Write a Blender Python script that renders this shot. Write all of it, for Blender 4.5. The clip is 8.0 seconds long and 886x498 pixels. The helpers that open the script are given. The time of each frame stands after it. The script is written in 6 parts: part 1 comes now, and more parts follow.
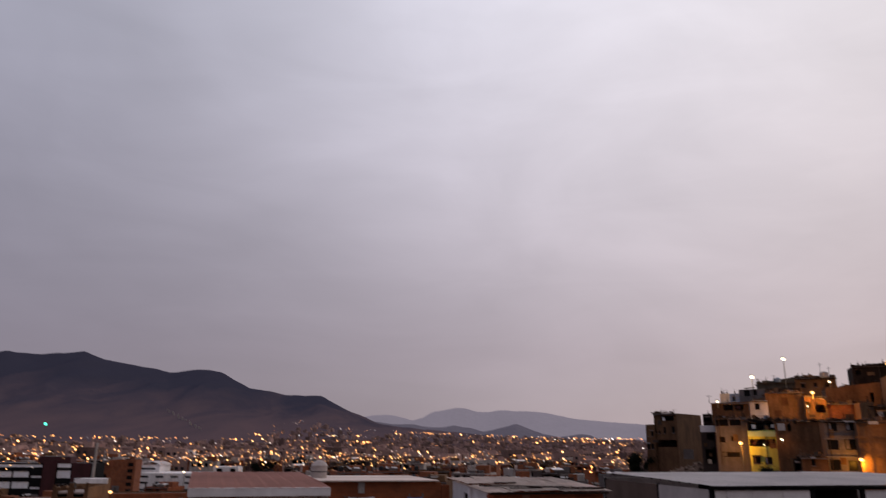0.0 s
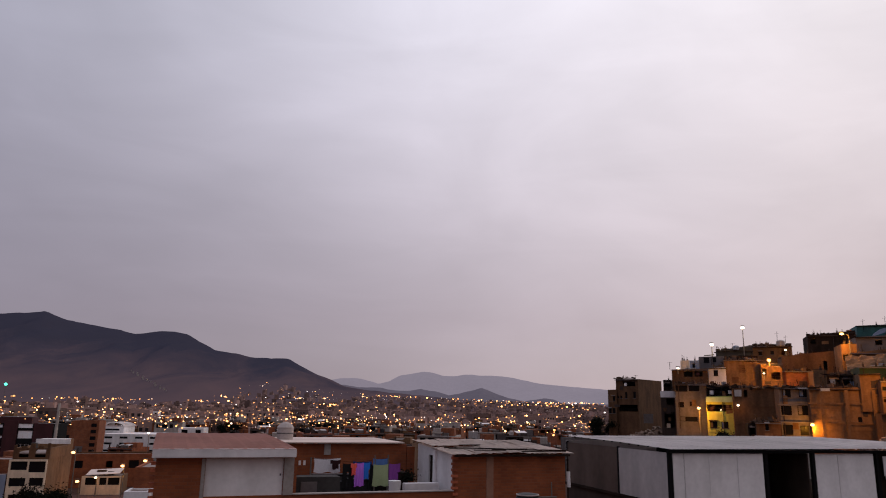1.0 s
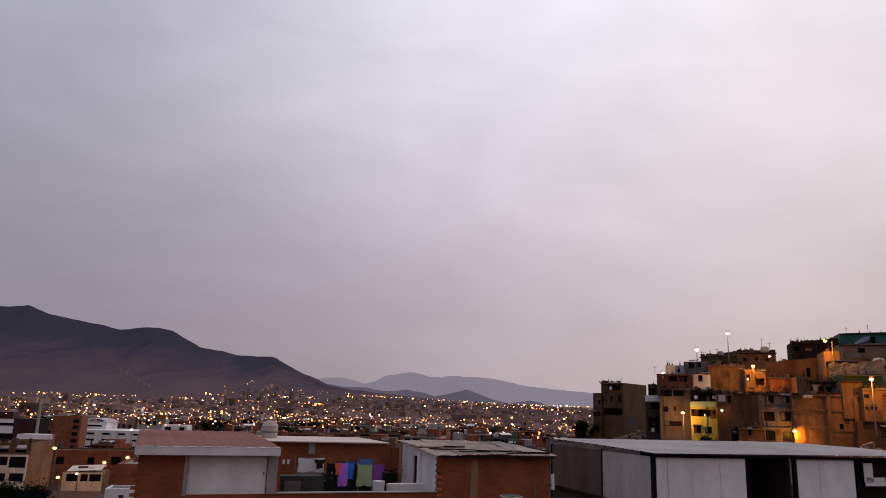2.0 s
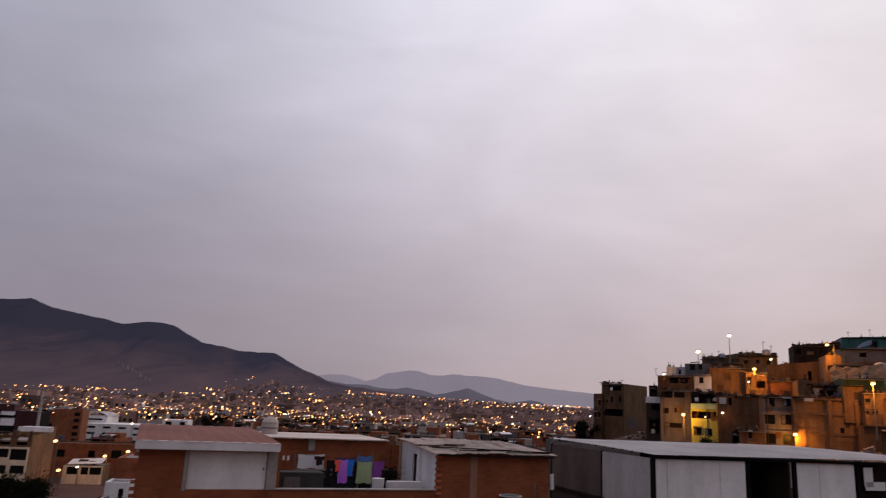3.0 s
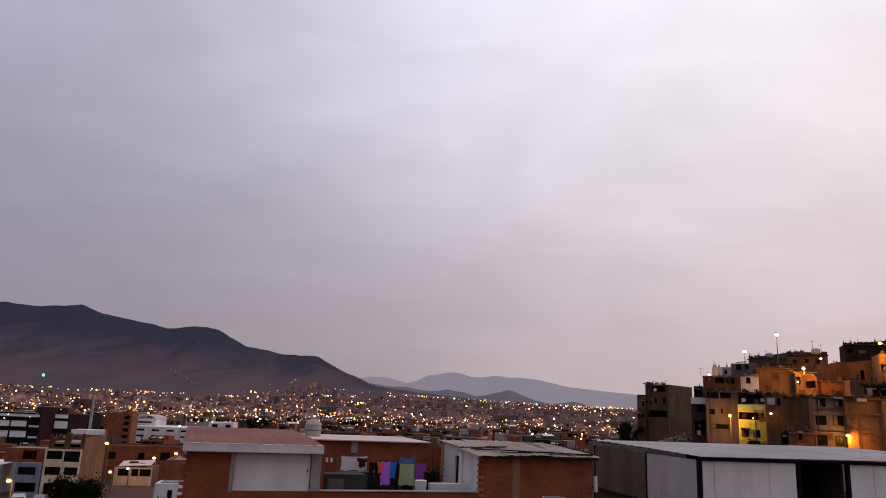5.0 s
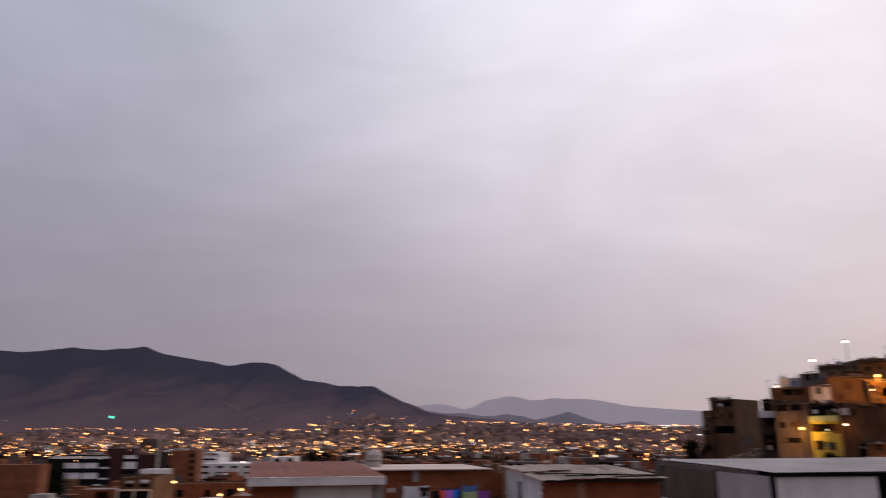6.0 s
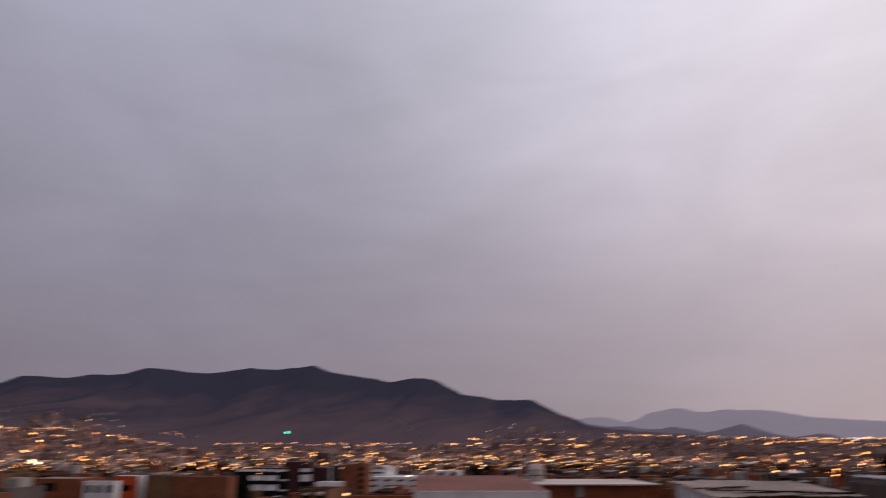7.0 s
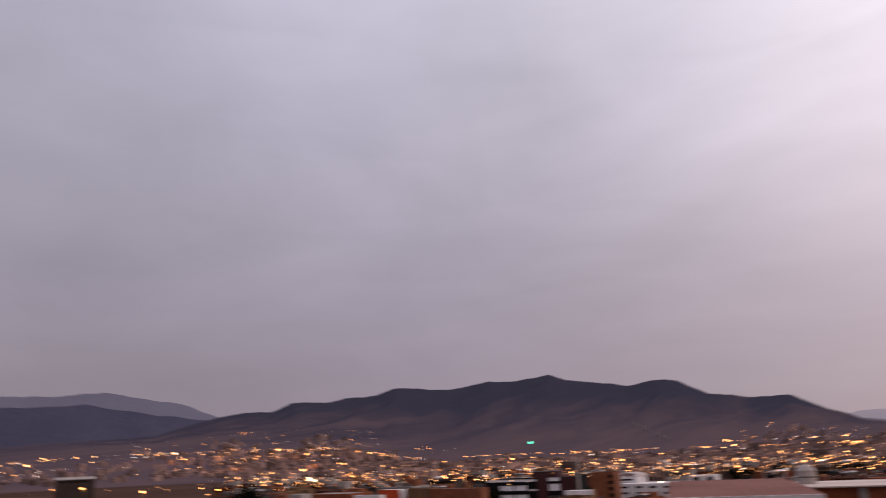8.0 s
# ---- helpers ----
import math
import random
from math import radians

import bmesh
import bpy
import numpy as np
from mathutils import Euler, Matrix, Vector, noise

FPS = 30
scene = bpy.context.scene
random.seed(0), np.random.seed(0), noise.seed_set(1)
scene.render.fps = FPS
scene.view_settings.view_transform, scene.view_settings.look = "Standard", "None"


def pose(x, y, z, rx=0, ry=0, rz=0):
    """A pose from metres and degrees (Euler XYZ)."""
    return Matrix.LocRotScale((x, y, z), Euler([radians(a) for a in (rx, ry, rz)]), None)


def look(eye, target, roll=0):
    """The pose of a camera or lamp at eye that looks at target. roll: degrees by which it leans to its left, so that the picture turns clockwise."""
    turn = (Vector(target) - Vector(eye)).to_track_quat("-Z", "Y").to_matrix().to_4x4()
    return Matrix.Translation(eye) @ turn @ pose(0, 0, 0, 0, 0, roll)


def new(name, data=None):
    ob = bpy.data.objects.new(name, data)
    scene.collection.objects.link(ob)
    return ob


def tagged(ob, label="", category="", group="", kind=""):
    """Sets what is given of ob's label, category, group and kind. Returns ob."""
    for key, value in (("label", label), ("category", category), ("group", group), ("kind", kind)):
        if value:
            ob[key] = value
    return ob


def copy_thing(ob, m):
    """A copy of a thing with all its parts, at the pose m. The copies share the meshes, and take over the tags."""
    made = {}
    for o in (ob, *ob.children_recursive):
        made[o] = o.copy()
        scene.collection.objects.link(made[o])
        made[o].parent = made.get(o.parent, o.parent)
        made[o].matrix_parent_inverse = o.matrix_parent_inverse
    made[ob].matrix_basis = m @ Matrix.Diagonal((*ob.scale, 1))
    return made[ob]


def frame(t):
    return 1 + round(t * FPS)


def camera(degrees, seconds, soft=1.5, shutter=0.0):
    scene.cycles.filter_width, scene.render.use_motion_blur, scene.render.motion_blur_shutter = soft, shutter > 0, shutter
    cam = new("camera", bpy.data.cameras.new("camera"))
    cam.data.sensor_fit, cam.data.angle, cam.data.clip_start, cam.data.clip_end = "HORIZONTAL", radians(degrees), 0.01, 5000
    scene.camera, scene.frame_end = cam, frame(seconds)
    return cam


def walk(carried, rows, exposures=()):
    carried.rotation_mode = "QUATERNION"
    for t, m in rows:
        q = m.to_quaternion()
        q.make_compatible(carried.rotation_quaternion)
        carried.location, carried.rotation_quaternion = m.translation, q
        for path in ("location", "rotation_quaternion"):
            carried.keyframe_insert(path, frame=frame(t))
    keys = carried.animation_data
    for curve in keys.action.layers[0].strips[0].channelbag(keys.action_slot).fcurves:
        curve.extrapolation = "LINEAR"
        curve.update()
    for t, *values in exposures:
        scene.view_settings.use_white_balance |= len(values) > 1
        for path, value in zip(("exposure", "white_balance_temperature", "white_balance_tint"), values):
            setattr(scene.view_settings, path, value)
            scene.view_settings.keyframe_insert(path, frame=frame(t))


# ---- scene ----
EYE = Vector((0, 0, 14))
PATH = [
    (0.0, -0.51, 15.38, -0.67), (0.5, -2.37, 13.69, -0.89), (1.0, -3.16, 12.64, -1.06), (1.5, -3.87, 12.86, -1.30),
    (1.7, -4.02, 12.70, -1.54), (2.8, -4.75, 12.89, -2.54), (3.0, -4.27, 12.62, -2.67), (3.5, -3.00, 11.90, -2.60),
    (4.0, -1.96, 11.37, -2.63), (4.2, -1.36, 11.61, -2.70), (5.3, -0.74, 12.71, -2.25), (5.5, 0.20, 12.35, -1.93), (5.7, 1.09, 13.78, -1.05),
    (6.0, 3.56, 14.51, -0.12), (6.3, 8.04, 14.77, -0.99), (6.5, 9.88, 15.19, -0.76), (6.7, 12.09, 16.58, -0.61), (7.0, 15.95, 15.54, -0.04),
    (7.2, 20.44, 15.28, 0.28), (7.4, 24.37, 15.17, 1.48), (7.5, 25.51, 15.60, 1.28), (7.8, 31.40, 16.37, 1.43), (8.0, 34.67, 16.54, 2.20),
]
cam = camera(63.55, 8.0, soft=1.0, shutter=0.9)
walk(cam, [(t, pose(*EYE, 90 + pitch, roll, yaw)) for t, yaw, pitch, roll in PATH],
     exposures=[(0.0, -0.22, 6500, 10), (0.5, -0.09, 6500, 10), (1.0, -0.04, 6500, 10), (1.5, -0.04, 6500, 10), (3.0, -0.10, 6500, 10), (4.0, -0.03, 6500, 10),
                (5.5, 0.05, 6500, 10), (6.0, 0.02, 6500, 10), (6.5, -0.1, 6480, 11), (7.0, -0.2, 6550, 12), (7.5, -0.06, 6650, 14), (8.0, 0.14, 6800, 15)])


# ---- world: overcast dusk sky, a weak sun behind the cloud ----
def build_world():
    w = bpy.data.worlds.new("dusk_sky")
    scene.world = w
    w.use_nodes = True
    nt = w.node_tree
    nt.nodes.clear()
    N = lambda kind: nt.nodes.new(kind)
    link = nt.links.new
    co = N("ShaderNodeTexCoord")
    norm = N("ShaderNodeVectorMath"); norm.operation = "NORMALIZE"
    link(co.outputs["Generated"], norm.inputs[0])
    sep = N("ShaderNodeSeparateXYZ"); link(norm.outputs[0], sep.inputs[0])
    ramp = N("ShaderNodeValToRGB"); link(sep.outputs["Z"], ramp.inputs[0])
    stops = [(0.0, SKY_LOW), (0.12, SKY_MID), (0.30, SKY_UP), (0.55, SKY_HIGH), (1.0, SKY_TOP)]
    el = ramp.color_ramp.elements
    while len(el) < len(stops):
        el.new(0.5)
    for e, (p, c) in zip(el, stops):
        e.position, e.color = p, (*c, 1)
    # brighter towards the west, where the sun went down
    dot = N("ShaderNodeVectorMath"); dot.operation = "DOT_PRODUCT"
    link(norm.outputs[0], dot.inputs[0]); dot.inputs[1].default_value = SKY_BRIGHT_WAY
    lean = N("ShaderNodeFloatCurve"); link(dot.outputs["Value"], lean.inputs["Value"])
    cv = lean.mapping.curves[0]
    lean.mapping.use_clip = False
    cv.points[0].location, cv.points[1].location = SKY_LEAN[0], SKY_LEAN[-1]
    for pt in SKY_LEAN[1:-1]:
        cv.points.new(*pt)
    lean.mapping.update()
    # soft cloud: stretched noise at two scales
    mp = N("ShaderNodeMapping"); link(norm.outputs[0], mp.inputs[0]); mp.inputs["Scale"].default_value = (1.0, 1.0, 1.7)
    mp.inputs["Rotation"].default_value = (0.0, 0.25, 0.0)
    n1 = N("ShaderNodeTexNoise"); link(mp.outputs[0], n1.inputs["Vector"])
    n1.inputs["Scale"].default_value, n1.inputs["Detail"].default_value, n1.inputs["Distortion"].default_value = 2.6, 5, 0.6
    cl = N("ShaderNodeMapRange"); link(n1.outputs["Fac"], cl.inputs[0])
    for i, v in zip((1, 2, 3, 4), (0.3, 0.7, 0.92, 1.08)):
        cl.inputs[i].default_value = v
    # thin bright wisps, drawn out sideways, in the upper cloud
    wm = N("ShaderNodeMapping"); link(norm.outputs[0], wm.inputs[0]); wm.inputs["Scale"].default_value = (1.6, 1.6, 7.0)
    wm.inputs["Rotation"].default_value = (0.0, 0.12, 0.0)
    n2 = N("ShaderNodeTexNoise"); link(wm.outputs[0], n2.inputs["Vector"])
    n2.inputs["Scale"].default_value, n2.inputs["Detail"].default_value, n2.inputs["Distortion"].default_value = 2.2, 7, 0.9
    wisp = N("ShaderNodeMapRange"); link(n2.outputs["Fac"], wisp.inputs[0])
    for i, v in zip((1, 2, 3, 4), (0.35, 0.72, 0.98, 1.045)):
        wisp.inputs[i].default_value = v
    both = N("ShaderNodeMath"); both.operation = "MULTIPLY"; link(cl.outputs[0], both.inputs[0]); link(wisp.outputs[0], both.inputs[1])
    mul = N("ShaderNodeMath"); mul.operation = "MULTIPLY"; link(lean.outputs[0], mul.inputs[0]); link(both.outputs[0], mul.inputs[1])
    cloud = N("ShaderNodeVectorMath"); cloud.operation = "SCALE"
    link(ramp.outputs[0], cloud.inputs[0]); link(mul.outputs[0], cloud.inputs["Scale"])
    # cool to the east, a trace of warmth towards the west
    side = N("ShaderNodeMapRange"); link(sep.outputs["X"], side.inputs[0])
    side.inputs[1].default_value, side.inputs[2].default_value = -0.6, 0.5
    hue = N("ShaderNodeMix"); hue.data_type = "RGBA"; link(side.outputs[0], hue.inputs[0])
    hue.inputs[6].default_value, hue.inputs[7].default_value = (0.885, 0.945, 1.045, 1), (1.045, 1.04, 0.97, 1)
    tinted = N("ShaderNodeVectorMath"); tinted.operation = "MULTIPLY"
    link(cloud.outputs[0], tinted.inputs[0]); link(hue.outputs[2], tinted.inputs[1])
    sky = N("ShaderNodeTexSky"); sky.sky_type = "NISHITA"; sky.sun_disc = False
    sky.sun_elevation, sky.sun_rotation = radians(4), radians(60)
    b1 = N("ShaderNodeBackground"); link(tinted.outputs[0], b1.inputs[0]); b1.inputs[1].default_value = 1.0
    b2 = N("ShaderNodeBackground"); link(sky.outputs[0], b2.inputs[0]); b2.inputs[1].default_value = 0.008
    add = N("ShaderNodeAddShader"); link(b1.outputs[0], add.inputs[0]); link(b2.outputs[0], add.inputs[1])
    out = N("ShaderNodeOutputWorld"); link(add.outputs[0], out.inputs[0])


SKY_LOW, SKY_MID, SKY_UP = (0.475, 0.39, 0.436), (0.482, 0.402, 0.459), (0.60, 0.537, 0.608)
SKY_HIGH, SKY_TOP = (0.775, 0.732, 0.825), (1.45, 1.38, 1.58)
SKY_BRIGHT_WAY = (0.42, 0.80, 0.42)
SKY_LEAN = [(-1.0, 0.42), (-0.3, 0.53), (0.05, 0.55), (0.25, 0.58), (0.45, 0.64), (0.65, 0.66), (0.75, 0.75), (0.87, 0.98), (1.0, 1.25)]
build_world()
sun_data = bpy.data.lights.new("sun", "SUN")
sun_data.energy, sun_data.angle, sun_data.color = 0.5, radians(25), (1.0, 0.86, 0.78)
sun = new("sun", sun_data)
sun.matrix_world = look((0, 0, 400), (-400 * math.sin(radians(60)), -400 * math.cos(radians(60)), 300))


# ---- materials ----
def material(name, base, rough=0.85, metal=0.0, vary=0.25, scale=3.0, bump=0.15, tint=None, random_by="", spec=0.3, spread=(0.6, 1.35), streak=0.00):
    """A worn surface: base colour broken by stains and grain, with fine relief."""
    m = bpy.data.materials.new(name)
    m.use_nodes = True
    nt = m.node_tree
    b = nt.nodes["Principled BSDF"]
    b.inputs["Roughness"].default_value, b.inputs["Metallic"].default_value = rough, metal
    b.inputs["Specular IOR Level"].default_value = spec
    co = nt.nodes.new("ShaderNodeTexCoord")
    big, fine = nt.nodes.new("ShaderNodeTexNoise"), nt.nodes.new("ShaderNodeTexNoise")
    for n, s, d in ((big, scale * 0.25, 4), (fine, scale * 4, 6)):
        nt.links.new(co.outputs["Object"], n.inputs["Vector"])
        n.inputs["Scale"].default_value, n.inputs["Detail"].default_value = s, d
    ramp = nt.nodes.new("ShaderNodeValToRGB")
    dark = tint or tuple(c * (1 - vary) for c in base)
    light = tuple(min(1, c * (1 + vary * 0.6)) for c in base)
    ramp.color_ramp.elements[0].position, ramp.color_ramp.elements[0].color = 0.32, (*dark, 1)
    ramp.color_ramp.elements[1].position, ramp.color_ramp.elements[1].color = 0.68, (*light, 1)
    mixn = nt.nodes.new("ShaderNodeMix"); mixn.data_type = "FLOAT"; mixn.inputs[0].default_value = 0.35
    nt.links.new(big.outputs["Fac"], mixn.inputs[2]); nt.links.new(fine.outputs["Fac"], mixn.inputs[3])
    nt.links.new(mixn.outputs[0], ramp.inputs[0])
    colour = ramp.outputs[0]
    if random_by:
        if random_by == "island":
            src = nt.nodes.new("ShaderNodeNewGeometry").outputs["Random Per Island"]
        else:
            src = nt.nodes.new("ShaderNodeObjectInfo").outputs["Random"]
        hv = nt.nodes.new("ShaderNodeHueSaturation")
        rng = nt.nodes.new("ShaderNodeMapRange"); nt.links.new(src, rng.inputs[0])
        rng.inputs[3].default_value, rng.inputs[4].default_value = spread
        nt.links.new(rng.outputs[0], hv.inputs["Value"]); nt.links.new(colour, hv.inputs["Color"])
        colour = hv.outputs[0]
    if streak:
        # rain streaks and soot: noise drawn out downwards
        mp = nt.nodes.new("ShaderNodeMapping"); nt.links.new(co.outputs["Object"], mp.inputs[0])
        mp.inputs["Scale"].default_value = (0.8, 0.8, 0.28)
        n3 = nt.nodes.new("ShaderNodeTexNoise"); nt.links.new(mp.outputs[0], n3.inputs["Vector"])
        n3.inputs["Scale"].default_value, n3.inputs["Detail"].default_value = 1.3, 6
        r3 = nt.nodes.new("ShaderNodeMapRange"); nt.links.new(n3.outputs["Fac"], r3.inputs[0])
        for i, v in zip((1, 2, 3, 4), (0.38, 0.62, 1 - streak, 1.08)):
            r3.inputs[i].default_value = v
        sc = nt.nodes.new("ShaderNodeVectorMath"); sc.operation = "SCALE"
        nt.links.new(colour, sc.inputs[0]); nt.links.new(r3.outputs[0], sc.inputs["Scale"])
        colour = sc.outputs[0]
    nt.links.new(colour, b.inputs["Base Color"])
    bp = nt.nodes.new("ShaderNodeBump"); bp.inputs["Strength"].default_value = bump; bp.inputs["Distance"].default_value = 0.02
    nt.links.new(fine.outputs["Fac"], bp.inputs["Height"]); nt.links.new(bp.outputs[0], b.inputs["Normal"])
    return m


def brick_material(name, c1, c2, mortar, size=0.24):
    """Fired-brick courses, with mortar smears and stained patches."""
    m = material(name, c1, 0.92, vary=0.3, scale=2.0, bump=0.3)
    nt = m.node_tree
    b = nt.nodes["Principled BSDF"]
    co = next(n for n in nt.nodes if n.type == "TEX_COORD")
    sep, comb, addm = (nt.nodes.new(k) for k in ("ShaderNodeSeparateXYZ", "ShaderNodeCombineXYZ", "ShaderNodeMath"))
    nt.links.new(co.outputs["Object"], sep.inputs[0])
    nt.links.new(sep.outputs[0], addm.inputs[0]); nt.links.new(sep.outputs[1], addm.inputs[1])
    nt.links.new(addm.outputs[0], comb.inputs[0]); nt.links.new(sep.outputs[2], comb.inputs[1])
    br = nt.nodes.new("ShaderNodeTexBrick"); nt.links.new(comb.outputs[0], br.inputs["Vector"])
    br.inputs["Color1"].default_value, br.inputs["Color2"].default_value, br.inputs["Mortar"].default_value = (*c1, 1), (*c2, 1), (*mortar, 1)
    br.inputs["Scale"].default_value = 1.0
    br.inputs["Brick Width"].default_value, br.inputs["Row Height"].default_value, br.inputs["Mortar Size"].default_value = size, size * 0.42, 0.012
    mixc = nt.nodes.new("ShaderNodeMix"); mixc.data_type = "RGBA"; mixc.blend_type = "MULTIPLY"; mixc.inputs[0].default_value = 0.75
    n2 = nt.nodes.new("ShaderNodeTexNoise"); nt.links.new(co.outputs["Object"], n2.inputs["Vector"])
    n2.inputs["Scale"].default_value, n2.inputs["Detail"].default_value = 0.9, 7
    r2 = nt.nodes.new("ShaderNodeValToRGB"); nt.links.new(n2.outputs["Fac"], r2.inputs[0])
    r2.color_ramp.elements[0].position, r2.color_ramp.elements[0].color = 0.3, (0.5, 0.46, 0.44, 1)
    r2.color_ramp.elements[1].position, r2.color_ramp.elements[1].color = 0.65, (1.1, 1.05, 1.0, 1)
    nt.links.new(br.outputs["Color"], mixc.inputs[6]); nt.links.new(r2.outputs[0], mixc.inputs[7])
    nt.links.new(mixc.outputs[2], b.inputs["Base Color"])
    bp = next(n for n in nt.nodes if n.type == "BUMP")
    nt.links.new(br.outputs["Fac"], bp.inputs["Height"]); bp.invert = True
    return m


def glow(name, colour, strength, island=False):
    m = bpy.data.materials.new(name)
    m.use_nodes = True
    nt = m.node_tree
    b = nt.nodes["Principled BSDF"]
    b.inputs["Base Color"].default_value = (0.1, 0.1, 0.1, 1)
    b.inputs["Emission Color"].default_value, b.inputs["Emission Strength"].default_value = (*colour, 1), strength
    if island:
        # a few strong lamps among many faint ones, from deep orange to pale
        g = nt.nodes.new("ShaderNodeNewGeometry")
        pw = nt.nodes.new("ShaderNodeMath"); pw.operation = "POWER"; pw.inputs[1].default_value = 2.2
        nt.links.new(g.outputs["Random Per Island"], pw.inputs[0])
        rng = nt.nodes.new("ShaderNodeMapRange"); nt.links.new(pw.outputs[0], rng.inputs[0])
        rng.inputs[3].default_value, rng.inputs[4].default_value = strength * 0.12, strength * 2.6
        nt.links.new(rng.outputs[0], b.inputs["Emission Strength"])
        wn = nt.nodes.new("ShaderNodeTexWhiteNoise"); wn.noise_dimensions = "1D"; nt.links.new(g.outputs["Random Per Island"], wn.inputs["W"])
        mixc = nt.nodes.new("ShaderNodeMix"); mixc.data_type = "RGBA"; nt.links.new(wn.outputs["Value"], mixc.inputs[0])
        mixc.inputs[6].default_value, mixc.inputs[7].default_value = (*colour, 1), (colour[0], min(1, colour[1] * 1.45), min(1, colour[2] * 2.2), 1)
        nt.links.new(mixc.outputs[2], b.inputs["Emission Color"])
    m.cycles.emission_sampling = "NONE"
    return m


